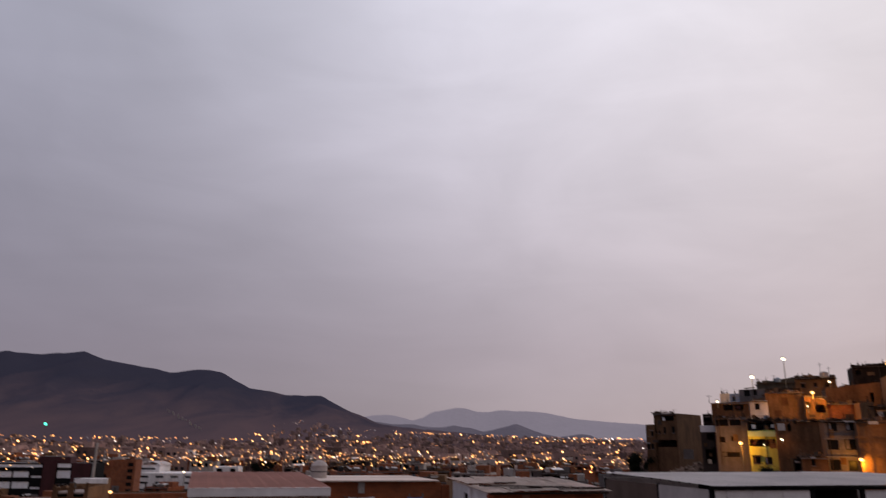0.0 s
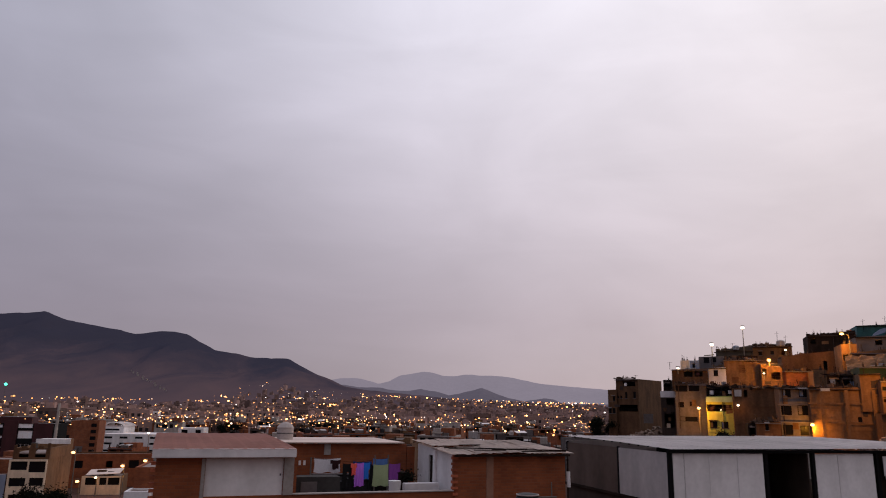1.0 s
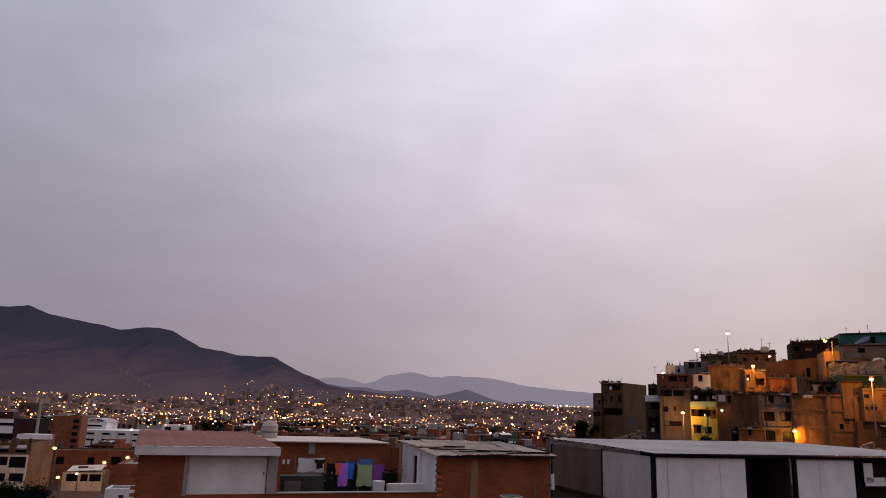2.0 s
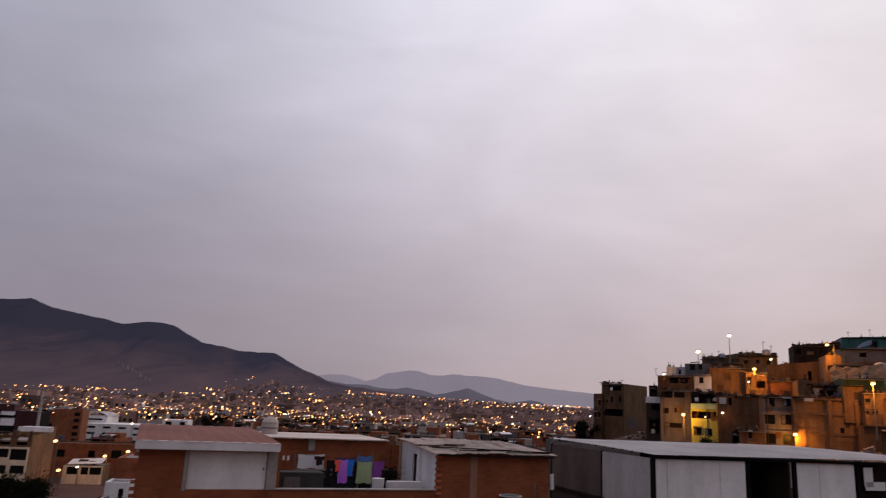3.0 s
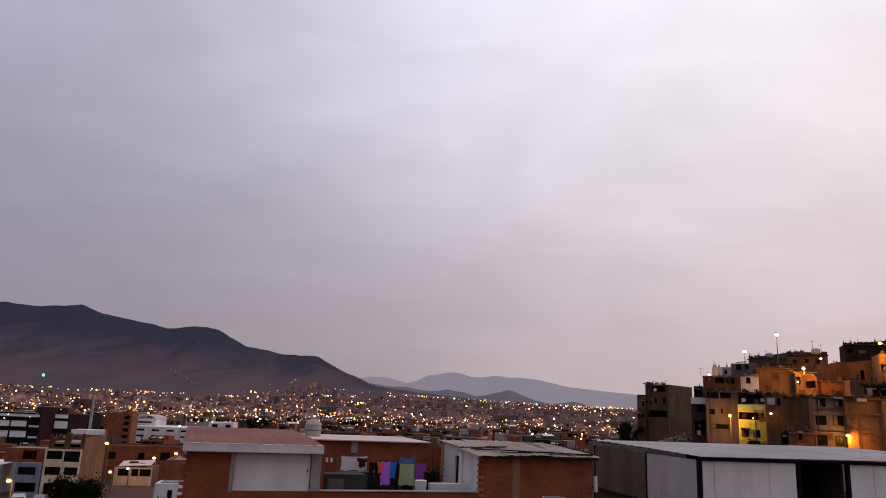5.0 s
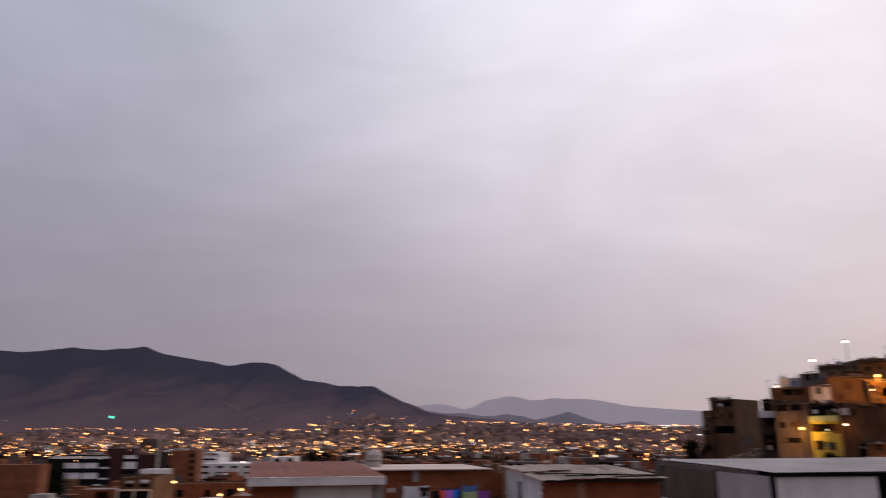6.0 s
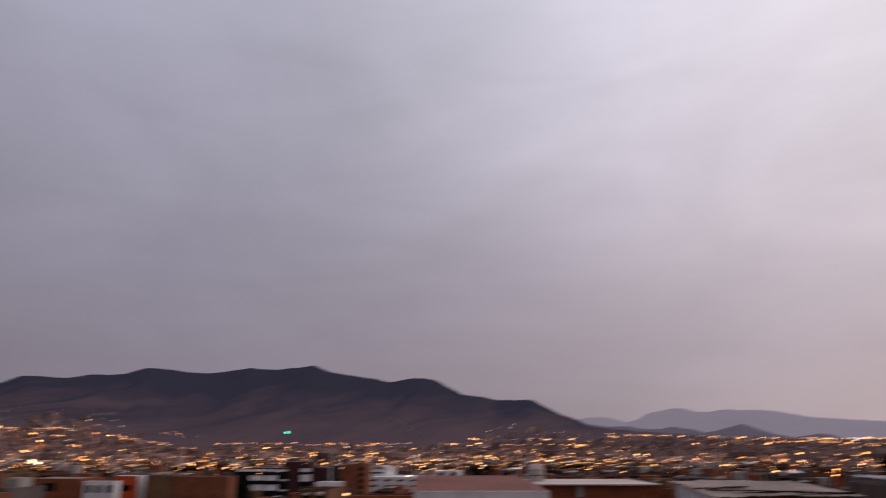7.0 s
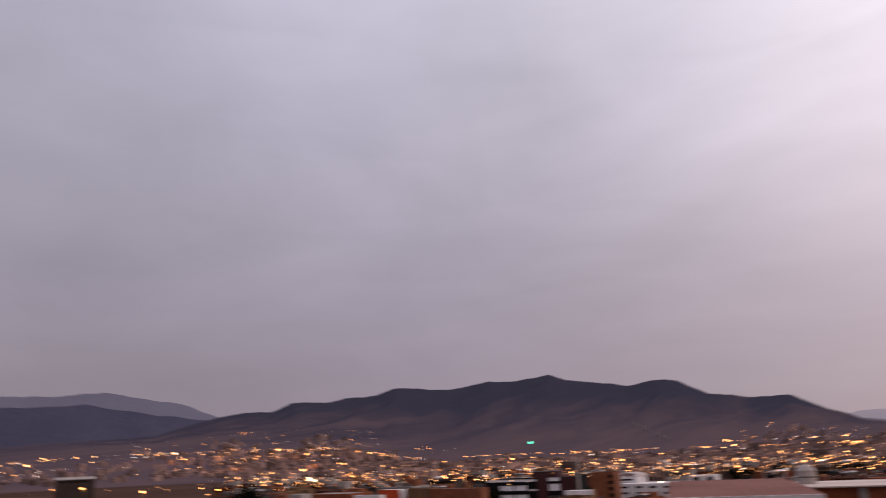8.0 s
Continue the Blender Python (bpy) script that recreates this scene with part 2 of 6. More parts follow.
M = {
    "brick": brick_material("red_brick", (0.31, 0.092, 0.036), (0.235, 0.068, 0.029), (0.24, 0.088, 0.045)),
    "brick_far": brick_material("orange_brick", (0.28, 0.09, 0.038), (0.20, 0.064, 0.03), (0.2, 0.10, 0.065), 0.3),
    "brick_raw": material("raw_brick", (0.36, 0.10, 0.05), 0.95, vary=0.3, random_by="object"),
    "concrete": material("weathered_concrete", (0.38, 0.34, 0.32), 0.9, vary=0.3, scale=2.5, bump=0.25, streak=0.19),
    "concrete_dark": material("dark_concrete", (0.14, 0.12, 0.12), 0.92, vary=0.3, scale=2.5, bump=0.25),
    "render_brown": material("brown_cement_render", (0.122, 0.060, 0.030), 0.93, vary=0.45, scale=0.8, bump=0.3, streak=0.28),
    "render_tan": material("tan_cement_render", (0.19, 0.10, 0.05), 0.92, vary=0.42, scale=0.8, bump=0.25, streak=0.28),
    "render_grey": material("grey_cement_render", (0.15, 0.124, 0.117), 0.92, vary=0.35, scale=0.8, bump=0.25, streak=0.25),
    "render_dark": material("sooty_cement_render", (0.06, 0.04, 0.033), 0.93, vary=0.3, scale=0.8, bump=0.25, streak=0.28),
    "white": material("dirty_white_paint", (0.74, 0.71, 0.72), 0.7, vary=0.16, scale=1.2, bump=0.08, streak=0.15),
    "white_sheet": material("white_fibre_sheet", (0.88, 0.86, 0.87), 0.55, vary=0.14, scale=1.5, bump=0.05, random_by="object", spread=(0.86, 1.06), streak=0.09),
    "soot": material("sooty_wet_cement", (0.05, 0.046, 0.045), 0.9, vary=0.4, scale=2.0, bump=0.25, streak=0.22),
    "brown_sheet": material("stained_fibre_sheet", (0.105, 0.072, 0.058), 0.75, vary=0.28, scale=1.0, bump=0.08, streak=0.25),
    "hut_roof": material("dusty_patched_roof", (0.64, 0.52, 0.46), 0.85, vary=0.25, scale=1.6, bump=0.2, random_by="object", spread=(0.85, 1.12)),
    "cement_smear": material("cement_smeared_brick", (0.33, 0.17, 0.115), 0.92, vary=0.3, scale=1.5, bump=0.3),
    "grey_sheet": material("grey_fibre_sheet", (0.46, 0.43, 0.42), 0.7, vary=0.2, scale=1.2, bump=0.08, streak=0.14),
    "roof_sheet": material("dusty_roof_sheet", (0.76, 0.70, 0.69), 0.75, vary=0.22, scale=1.4, bump=0.15),
    "roof_red": material("faded_red_roof", (0.44, 0.205, 0.165), 0.85, vary=0.22, scale=1.3, bump=0.15),
    "roof_grey": material("dusty_flat_roof", (0.30, 0.24, 0.22), 0.95, vary=0.35, scale=0.7, bump=0.2),
    "cream": material("cream_paint", (0.70, 0.56, 0.42), 0.8, vary=0.18, scale=0.9, streak=0.19),
    "blue_paint": material("pale_blue_paint", (0.20, 0.24, 0.335), 0.8, vary=0.2, scale=0.9, streak=0.17),
    "yellow": material("yellow_green_paint", (0.46, 0.47, 0.11), 0.8, vary=0.18, scale=0.9, streak=0.17),
    "green_pale": material("pale_green_paint", (0.42, 0.55, 0.30), 0.8, vary=0.2, scale=0.9, streak=0.17),
    "green_dark": material("dark_green_paint", (0.022, 0.045, 0.022), 0.8, vary=0.3, scale=0.9),
    "teal": material("teal_boards", (0.025, 0.115, 0.13), 0.7, vary=0.3, scale=0.9, streak=0.28),
    "maroon": material("maroon_paint", (0.055, 0.015, 0.018), 0.75, vary=0.25, scale=0.9, streak=0.17),
    # black steel parts; also the colour for deep shade in openings
    "black": material("black_steel_and_shade", (0.01, 0.01, 0.011), 0.8, vary=0.3, spec=0.05),
    "orange": material("orange_red_paint", (0.52, 0.07, 0.018), 0.75, vary=0.2, scale=0.9, streak=0.17),
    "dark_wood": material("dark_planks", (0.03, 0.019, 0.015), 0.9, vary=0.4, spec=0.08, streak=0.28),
    "glass": material("dark_window_glass", (0.006, 0.006, 0.008), 0.3, vary=0.1, bump=0.0, spec=0.08),
    "pale_blind": material("pale_pane_surface", (0.84, 0.85, 0.90), 0.5, vary=0.15, scale=1.0, bump=0.05),
    "tank_black": material("black_tank_plastic", (0.02, 0.021, 0.024), 0.6, vary=0.3, bump=0.05, spec=0.2),
    "tank_grey": material("fibre_cement_tank", (0.42, 0.36, 0.34), 0.85, vary=0.25),
    "pole": material("grey_pole_concrete", (0.13, 0.115, 0.105), 0.85, vary=0.2),
    "rubble": material("pale_rubble", (0.24, 0.165, 0.125), 0.95, vary=0.35, random_by="island"),
    "foliage": material("dark_foliage", (0.009, 0.011, 0.007), 1.0, vary=0.5, random_by="island", spec=0.05),
    "junk": material("grimy_boards_and_rags", (0.07, 0.046, 0.034), 0.95, vary=0.4, random_by="island", spread=(0.2, 1.9), spec=0.08),
    "earth": material("bare_hill_earth", (0.13, 0.072, 0.04), 0.97, vary=0.4, scale=0.9, bump=0.4),
    "bark": material("tree_bark", (0.07, 0.05, 0.04), 0.95, vary=0.4),
    "ground": material("dusty_ground", (0.085, 0.05, 0.04), 1.0, vary=0.3, scale=0.03, bump=0.2, spec=0.0),
    "court": material("dusty_pink_yard", (0.10, 0.058, 0.05), 0.98, vary=0.3, scale=0.5, bump=0.1, spec=0.05),
    "city": material("far_house_walls", (0.30, 0.198, 0.176), 0.92, vary=0.3, scale=0.3, random_by="island", bump=0.0, spread=(0.4, 1.55), spec=0.05),
    "city_dark": material("far_house_openings", (0.03, 0.026, 0.03), 0.8, vary=0.3, bump=0.0),
    "sodium": glow("sodium_lamp_glow", (1.0, 0.46, 0.16), 5.0),
    "lamp_white": glow("white_lamp_glow", (1.0, 0.76, 0.48), 6.0),
    "city_sodium": glow("distant_sodium_glow", (1.0, 0.33, 0.075), 4.2, True),
    "city_white": glow("distant_white_glow", (1.0, 0.66, 0.46), 2.2, True),
    "green_lamp": glow("green_beacon_glow", (0.08, 1.0, 0.62), 3.0),
}


# ---- building blocks ----
def add_box(bm, x0, x1, y0, y1, z0, z1):
    v = [bm.verts.new(p) for p in ((x0, y0, z0), (x1, y0, z0), (x1, y1, z0), (x0, y1, z0), (x0, y0, z1), (x1, y0, z1), (x1, y1, z1), (x0, y1, z1))]
    for f in ((3, 2, 1, 0), (4, 5, 6, 7), (0, 1, 5, 4), (1, 2, 6, 5), (2, 3, 7, 6), (3, 0, 4, 7)):
        bm.faces.new([v[i] for i in f])
    return v


def boxes(*dims, bevel=0.0):
    bm = bmesh.new()
    for d in dims:
        add_box(bm, *d)
    if bevel:
        bmesh.ops.bevel(bm, geom=bm.edges[:], offset=bevel, segments=2, affect="EDGES")
    return bm


def lathe(profile, seg=24):
    """A turned body from (radius, height) pairs."""
    bm = bmesh.new()
    rings = [[bm.verts.new((r * math.cos(2 * math.pi * i / seg), r * math.sin(2 * math.pi * i / seg), z)) for i in range(seg)] for r, z in profile]
    for a, b in zip(rings, rings[1:]):
        for i in range(seg):
            bm.faces.new((a[i], a[(i + 1) % seg], b[(i + 1) % seg], b[i]))
    bm.faces.new(rings[0][::-1]); bm.faces.new(rings[-1])
    return bm


def rod(bm, p, q, r0, r1=None, seg=7):
    """A tapered round bar from p to q, added to bm."""
    p, q = Vector(p), Vector(q)
    r1 = r0 if r1 is None else r1
    m = (q - p).to_track_quat("Z", "Y").to_matrix()
    a, b = ([bm.verts.new(c + m @ Vector((r * math.cos(2 * math.pi * i / seg), r * math.sin(2 * math.pi * i / seg), 0))) for i in range(seg)] for c, r in ((p, r0), (q, r1)))
    for i in range(seg):
        bm.faces.new((a[i], a[(i + 1) % seg], b[(i + 1) % seg], b[i]))
    bm.faces.new(a[::-1]); bm.faces.new(b)
    return bm


def rods(*bars):
    bm = bmesh.new()
    for b in bars:
        rod(bm, *b)
    return bm


def wall_mesh(w, z0, z1, openings, thick=0.2, lean=0.0):
    """A wall along x, from y 0 to thick, pierced by openings (x0, x1, z0, z1); its right end may rise by lean."""
    xs = sorted({0.0, w, *(min(max(o[i], 0.0), w) for o in openings for i in (0, 1))})
    zs = sorted({z0, z1, *(min(max(o[i], z0), z1) for o in openings for i in (2, 3))})
    solid = lambda i, k: 0 <= i < len(xs) - 1 and 0 <= k < len(zs) - 1 and not any(
        o[0] < (xs[i] + xs[i + 1]) / 2 < o[1] and o[2] < (zs[k] + zs[k + 1]) / 2 < o[3] for o in openings)
    bm = bmesh.new()
    up = lambda x, z: z + (lean * x / w if z == z1 else 0)
    def quad(*p):
        bm.faces.new([bm.verts.new((a, b, up(a, c))) for a, b, c in p])
    for i in range(len(xs) - 1):
        for k in range(len(zs) - 1):
            if not solid(i, k):
                continue
            a, b, c, d = xs[i], xs[i + 1], zs[k], zs[k + 1]
            quad((a, 0, c), (b, 0, c), (b, 0, d), (a, 0, d))
            quad((b, thick, c), (a, thick, c), (a, thick, d), (b, thick, d))
            if not solid(i - 1, k): quad((a, thick, c), (a, 0, c), (a, 0, d), (a, thick, d))
            if not solid(i + 1, k): quad((b, 0, c), (b, thick, c), (b, thick, d), (b, 0, d))
            if not solid(i, k - 1): quad((a, thick, c), (b, thick, c), (b, 0, c), (a, 0, c))
            if not solid(i, k + 1): quad((a, 0, d), (b, 0, d), (b, thick, d), (a, thick, d))
    bmesh.ops.remove_doubles(bm, verts=bm.verts[:], dist=0.0005)
    return bm


def part(name, bm, mat, parent, label="", at=None):
    """Links a bmesh (or mesh) as one mesh object under a thing or a part."""
    if isinstance(bm, bmesh.types.BMesh):
        me = bpy.data.meshes.new(name)
        bmesh.ops.recalc_face_normals(bm, faces=bm.faces[:])
        bm.to_mesh(me); bm.free()
        me.materials.append(mat)
    else:
        me = bm
    ob = new(name, me)
    ob.parent = parent
    if at is not None:
        ob.matrix_basis = at
    if label:
        tagged(ob, label)
    return ob


def root(name, label, category, m, group="", kind=""):
    ob = tagged(new(name), label, category, group, kind)
    ob.matrix_basis = m
    ob.empty_display_size = 0.2
    return ob


def smooth(ob, angle=35):
    for p in ob.data.polygons:
        p.use_smooth = True
    ob.data.set_sharp_from_angle(angle=radians(angle))
    return ob


def window(parent, x0, x1, z0, z1, y=0.1, frame_mat="black", pane_mat="glass", bars=1):
    """A window set into an opening: frame with mullions, and its pane."""
    t = min(0.07, (x1 - x0) * 0.08)
    wid, step = x1 - x0, (x1 - x0 - t) / (bars + 1)
    holes = [(t + step * i, step * (i + 1), z0 + t, z1 - t) for i in range(bars + 1)]
    w = part("window", wall_mesh(wid, z0, z1, holes, 0.06), M[frame_mat], parent, at=pose(x0, y, 0))
    part("pane", boxes((t * 0.5, wid - t * 0.5, 0.025, 0.035, z0 + t * 0.5, z1 - t * 0.5)), M[pane_mat], w)
    return w


def house(name, label, x, y, th, width, depth, z0, z1, wall, openings=(), side_wall="", roof="roof_grey", parapet=0.35, group="", lean=0.0, frame_mat="black", side_openings=(), roof_label=""):
    """A flat-roofed house; its front runs along th degrees from (x, y). openings: (x0, x1, z0, z1, pane material or '')."""
    h = root(name, label, "house", pose(x, y, 0, 0, 0, th), group)
    side = M[side_wall or wall]
    t = 0.22
    part("front_wall", wall_mesh(width, z0, z1, [o[:4] for o in openings], t, lean), M[wall], h)
    for nm, xx, ops in (("left_wall", 0.0, ()), ("right_wall", width - t, side_openings)):
        hi = z1 + (lean if xx else 0)
        bm = wall_mesh(depth - t, z0, hi, [o[:4] for o in ops], t)
        part(nm, bm, side, h, at=pose(xx + t, t, 0, 0, 0, 90))
    part("back_wall", boxes((t, width - t, depth - t, depth, z0, z1)), side, h)
    part("roof", boxes((t, width - t, t, depth - t, z1 - parapet - 0.2, z1 - parapet)), M[roof], h, roof_label)
    for o in openings:
        if len(o) > 4 and o[4]:
            window(h, *o[:4], pane_mat=o[4], frame_mat=frame_mat, bars=2 if o[1] - o[0] > 2 else 1)
    return h
# ---- ground and hills: one sheet to the horizon ----
def smoothstep(a, b, v):
    t = np.clip((v - a) / (b - a), 0, 1)
    return t * t * (3 - 2 * t)


# main ridge: bearing (degrees left of ahead) and height over the eye's level, in degrees
RIDGE = np.array([(-180, 0.3), (-60, 0.3), (-16, 0.3), (-9, 0.45), (-4, 0.75), (-0.6, 1.1), (2.5, 1.3),
                  (4.5, 1.6), (7, 2.6), (9, 3.58), (11.9, 3.62), (14.5, 4.08), (16.6, 5.16), (17.6, 5.33), (18.3, 5.30), (20.1, 4.97), (22, 5.3),
                  (24.6, 5.66), (26.2, 6.16), (28.8, 5.78), (31, 5.84), (33.7, 5.35), (36.0, 5.5), (38.3, 5.68), (39.6, 5.13), (41.6, 5.03), (43.5, 4.68), (45.4, 4.74), (46.2, 4.69), (47.6, 4.1), (49.6, 4.08), (51.4, 3.8), (53, 3.4), (56, 2.5), (75, 1.5), (180, 0.3)])


def noise2(x, y, scale, octaves=4):
    return np.array([noise.fractal(Vector((a / scale, b / scale, 7.3)), 1.0, 2.0, octaves) for a, b in zip(x.ravel(), y.ravel())]).reshape(x.shape)


def hill_height(x, y):
    """The near hillside that the lamp-lit houses climb."""
    q, p = 0.5 * x + 0.87 * y, 0.87 * x - 0.5 * y
    up = np.where(q < 110, 7 * smoothstep(84, 110, q), 7 + (np.minimum(q, 140) - 110) * 0.36)
    return up * smoothstep(-42, -8, p) * (1 - smoothstep(190, 420, q)) * (1 - smoothstep(120, 300, p))


def plain_height(az, r):
    """The valley floor, climbing gently towards the foot of the hills, more so on the far left."""
    lift = 26 * smoothstep(900, 2000, r) + 38 * smoothstep(700, 1900, r) * smoothstep(36, 44, az) * (1 - smoothstep(58, 75, az))
    return lift


def land_height(az, r, x, y, rough=None):
    el = np.interp(az, RIDGE[:, 0], RIDGE[:, 1])
    big = 2900.0
    top = 14 + big * np.tan(np.radians(el))
    foot = 1500.0
    s = np.clip((r - foot) / (big - foot), 0, 1)
    base = plain_height(az, r)
    spur = 0 if rough is None else rough * 0.9 * s * (1 - s)
    climb = np.clip(s ** 1.25 * (1 + spur), 0, 1.0)
    z = base + (np.maximum(top, base) - base) * climb
    return np.where(r > big, top - (r - big) * 0.12, z) + hill_height(x, y)


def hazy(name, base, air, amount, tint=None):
    """Distant backdrop rock with the haze before it put into its emission; air is the haze colour."""
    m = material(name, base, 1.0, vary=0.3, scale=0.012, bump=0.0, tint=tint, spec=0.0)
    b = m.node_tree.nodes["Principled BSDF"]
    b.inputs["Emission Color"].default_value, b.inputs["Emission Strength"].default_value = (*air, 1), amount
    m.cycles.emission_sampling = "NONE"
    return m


def hazed_mountain_rock():
    """Dark bluish rock high up; haze over the foot is put into paler brown tongues and emission."""
    m = hazy("dark_rock_haze", (0.05, 0.04, 0.04), (0.010, 0.010, 0.018), 1.0)
    nt = m.node_tree
    b = nt.nodes["Principled BSDF"]
    co = next(n for n in nt.nodes if n.type == "TEX_COORD")
    mp = nt.nodes.new("ShaderNodeMapping"); nt.links.new(co.outputs["Object"], mp.inputs[0])
    mp.inputs["Rotation"].default_value, mp.inputs["Scale"].default_value = (0, 0, radians(-28)), (1.0, 0.2, 0.6)
    n = nt.nodes.new("ShaderNodeTexNoise"); nt.links.new(mp.outputs[0], n.inputs["Vector"])
    n.inputs["Scale"].default_value, n.inputs["Detail"].default_value, n.inputs["Roughness"].default_value, n.inputs["Distortion"].default_value = 0.007, 8, 0.62, 0.5
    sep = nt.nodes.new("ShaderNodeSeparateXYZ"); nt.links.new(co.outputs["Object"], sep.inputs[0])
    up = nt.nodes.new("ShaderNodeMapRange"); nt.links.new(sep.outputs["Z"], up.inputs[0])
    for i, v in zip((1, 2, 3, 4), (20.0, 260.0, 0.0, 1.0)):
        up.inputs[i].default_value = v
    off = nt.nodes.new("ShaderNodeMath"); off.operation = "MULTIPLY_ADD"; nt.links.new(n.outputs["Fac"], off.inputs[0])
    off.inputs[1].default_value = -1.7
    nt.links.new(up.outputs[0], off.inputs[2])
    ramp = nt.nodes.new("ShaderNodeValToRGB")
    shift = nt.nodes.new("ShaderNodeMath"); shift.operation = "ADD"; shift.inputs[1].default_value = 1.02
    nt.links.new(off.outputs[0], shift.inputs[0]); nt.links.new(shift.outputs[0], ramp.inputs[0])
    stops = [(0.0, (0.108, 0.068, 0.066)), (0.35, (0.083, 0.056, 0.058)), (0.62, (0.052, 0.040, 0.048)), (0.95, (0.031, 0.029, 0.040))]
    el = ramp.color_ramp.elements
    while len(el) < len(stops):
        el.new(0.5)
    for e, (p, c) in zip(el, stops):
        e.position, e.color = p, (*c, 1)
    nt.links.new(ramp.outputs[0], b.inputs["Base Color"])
    return m


def build_ground():
    az = np.concatenate([np.arange(-180, -62, 4.0), np.arange(-62, 76, 0.3), np.arange(76, 180, 4.0)])
    r = np.concatenate([np.linspace(0.02, 60, 18), np.linspace(64, 220, 60), np.geomspace(228, 1500, 50), np.linspace(1530, 2900, 56), np.linspace(2960, 4200, 8)])
    A, R = np.meshgrid(az, r, indexing="ij")
    X, Y = -np.sin(np.radians(A)) * R, np.cos(np.radians(A)) * R
    rough = np.zeros_like(X)
    far = (R > 1500) & (R < 2910) & (A > -62) & (A < 76)
    xf, yf = X[far], Y[far]
    along = np.radians(A[far]) * 2600
    warp = 60 * noise2(xf, yf, 420, 3)
    # spurs and gullies that run down from the crest, a little aslant
    n1 = noise2(along + warp + 0.25 * R[far], R[far] * 0.22, 330, 6)
    n2 = noise2(along + warp * 1.6 + 0.35 * R[far], R[far] * 0.10, 95, 5)
    rough[far] = n1 * 1.0 + n2 * 0.8 - 0.1
    Z = land_height(A, R, X, Y, rough)
    crest = far & (R > 2700)
    Z[crest] += 4 * noise2(X[crest], Y[crest], 60, 3)
    na, nr = X.shape
    verts = np.stack([X, Y, Z], -1).reshape(-1, 3)
    idx = np.arange(na * nr).reshape(na, nr)
    nxt = np.roll(idx, -1, 0)
    faces = np.stack([idx[:, :-1], idx[:, 1:], nxt[:, 1:], nxt[:, :-1]], -1).reshape(-1, 4)
    me = bpy.data.meshes.new("ground")
    me.from_pydata(verts.tolist(), [], faces.tolist())
    me.flip_normals()
    me.materials.append(M["ground"])
    me.materials.append(hazed_mountain_rock())
    # the haze-coloured, faintly glowing rock also covers the floor past 820 m
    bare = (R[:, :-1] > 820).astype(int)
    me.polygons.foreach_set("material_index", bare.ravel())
    for p in me.polygons:
        p.use_smooth = True
    return tagged(new("ground", me), "dusty valley floor rising into bare dark rocky mountains", "ground", kind="structure")


def ridge_sheet(name, label, profile, dist, mat, seed):
    """A far range of hills, as a deep sloping mass at the edge of sight."""
    pr = np.array(profile)
    az = np.arange(pr[0, 0], pr[-1, 0] + 0.01, 0.2)
    el = np.interp(az, pr[:, 0], pr[:, 1])
    rows = []
    for k, (f, d) in enumerate(((0.0, -500), (0.35, -260), (0.72, -110), (1.0, 0), (0.5, 260))):
        rr = dist + d
        top = 14 + dist * np.tan(np.radians(el))
        x, y = -np.sin(np.radians(az)) * rr, np.cos(np.radians(az)) * rr
        z = top * f + (0 if f in (0.0,) else 5 * noise2(x + seed, y, 90, 3)) + (0 if f in (0.0, 1.0) else 18 * noise2(x, y + seed, 260, 3))
        rows.append(np.stack([x, y, z], -1))
    v = np.concatenate(rows)
    n = len(az)
    faces = [(k * n + i, k * n + i + 1, (k + 1) * n + i + 1, (k + 1) * n + i) for k in range(4) for i in range(n - 1)]
    me = bpy.data.meshes.new(name)
    me.from_pydata(v.tolist(), [], faces)
    me.materials.append(mat)
    for p in me.polygons:
        p.use_smooth = True
    return tagged(new(name, me), label, "mountain", kind="structure")


build_ground()
# each range glows faintly: its haze is put into the emission
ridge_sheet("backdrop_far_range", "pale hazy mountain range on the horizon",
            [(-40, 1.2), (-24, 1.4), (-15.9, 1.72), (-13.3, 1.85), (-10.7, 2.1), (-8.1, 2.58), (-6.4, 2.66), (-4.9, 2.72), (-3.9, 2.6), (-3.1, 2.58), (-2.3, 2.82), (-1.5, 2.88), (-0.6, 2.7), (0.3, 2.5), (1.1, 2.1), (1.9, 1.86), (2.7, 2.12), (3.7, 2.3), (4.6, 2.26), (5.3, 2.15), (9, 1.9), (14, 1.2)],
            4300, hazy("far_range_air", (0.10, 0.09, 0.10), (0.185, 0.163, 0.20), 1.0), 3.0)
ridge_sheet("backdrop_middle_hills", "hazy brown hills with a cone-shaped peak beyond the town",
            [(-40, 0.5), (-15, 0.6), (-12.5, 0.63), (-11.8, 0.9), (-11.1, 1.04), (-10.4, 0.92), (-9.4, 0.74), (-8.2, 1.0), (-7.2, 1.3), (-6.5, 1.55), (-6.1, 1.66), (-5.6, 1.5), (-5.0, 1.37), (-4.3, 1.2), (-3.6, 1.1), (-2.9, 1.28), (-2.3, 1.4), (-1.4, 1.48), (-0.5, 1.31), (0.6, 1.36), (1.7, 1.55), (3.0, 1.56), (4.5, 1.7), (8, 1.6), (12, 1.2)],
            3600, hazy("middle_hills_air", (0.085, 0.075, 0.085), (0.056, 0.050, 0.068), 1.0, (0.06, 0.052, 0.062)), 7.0)
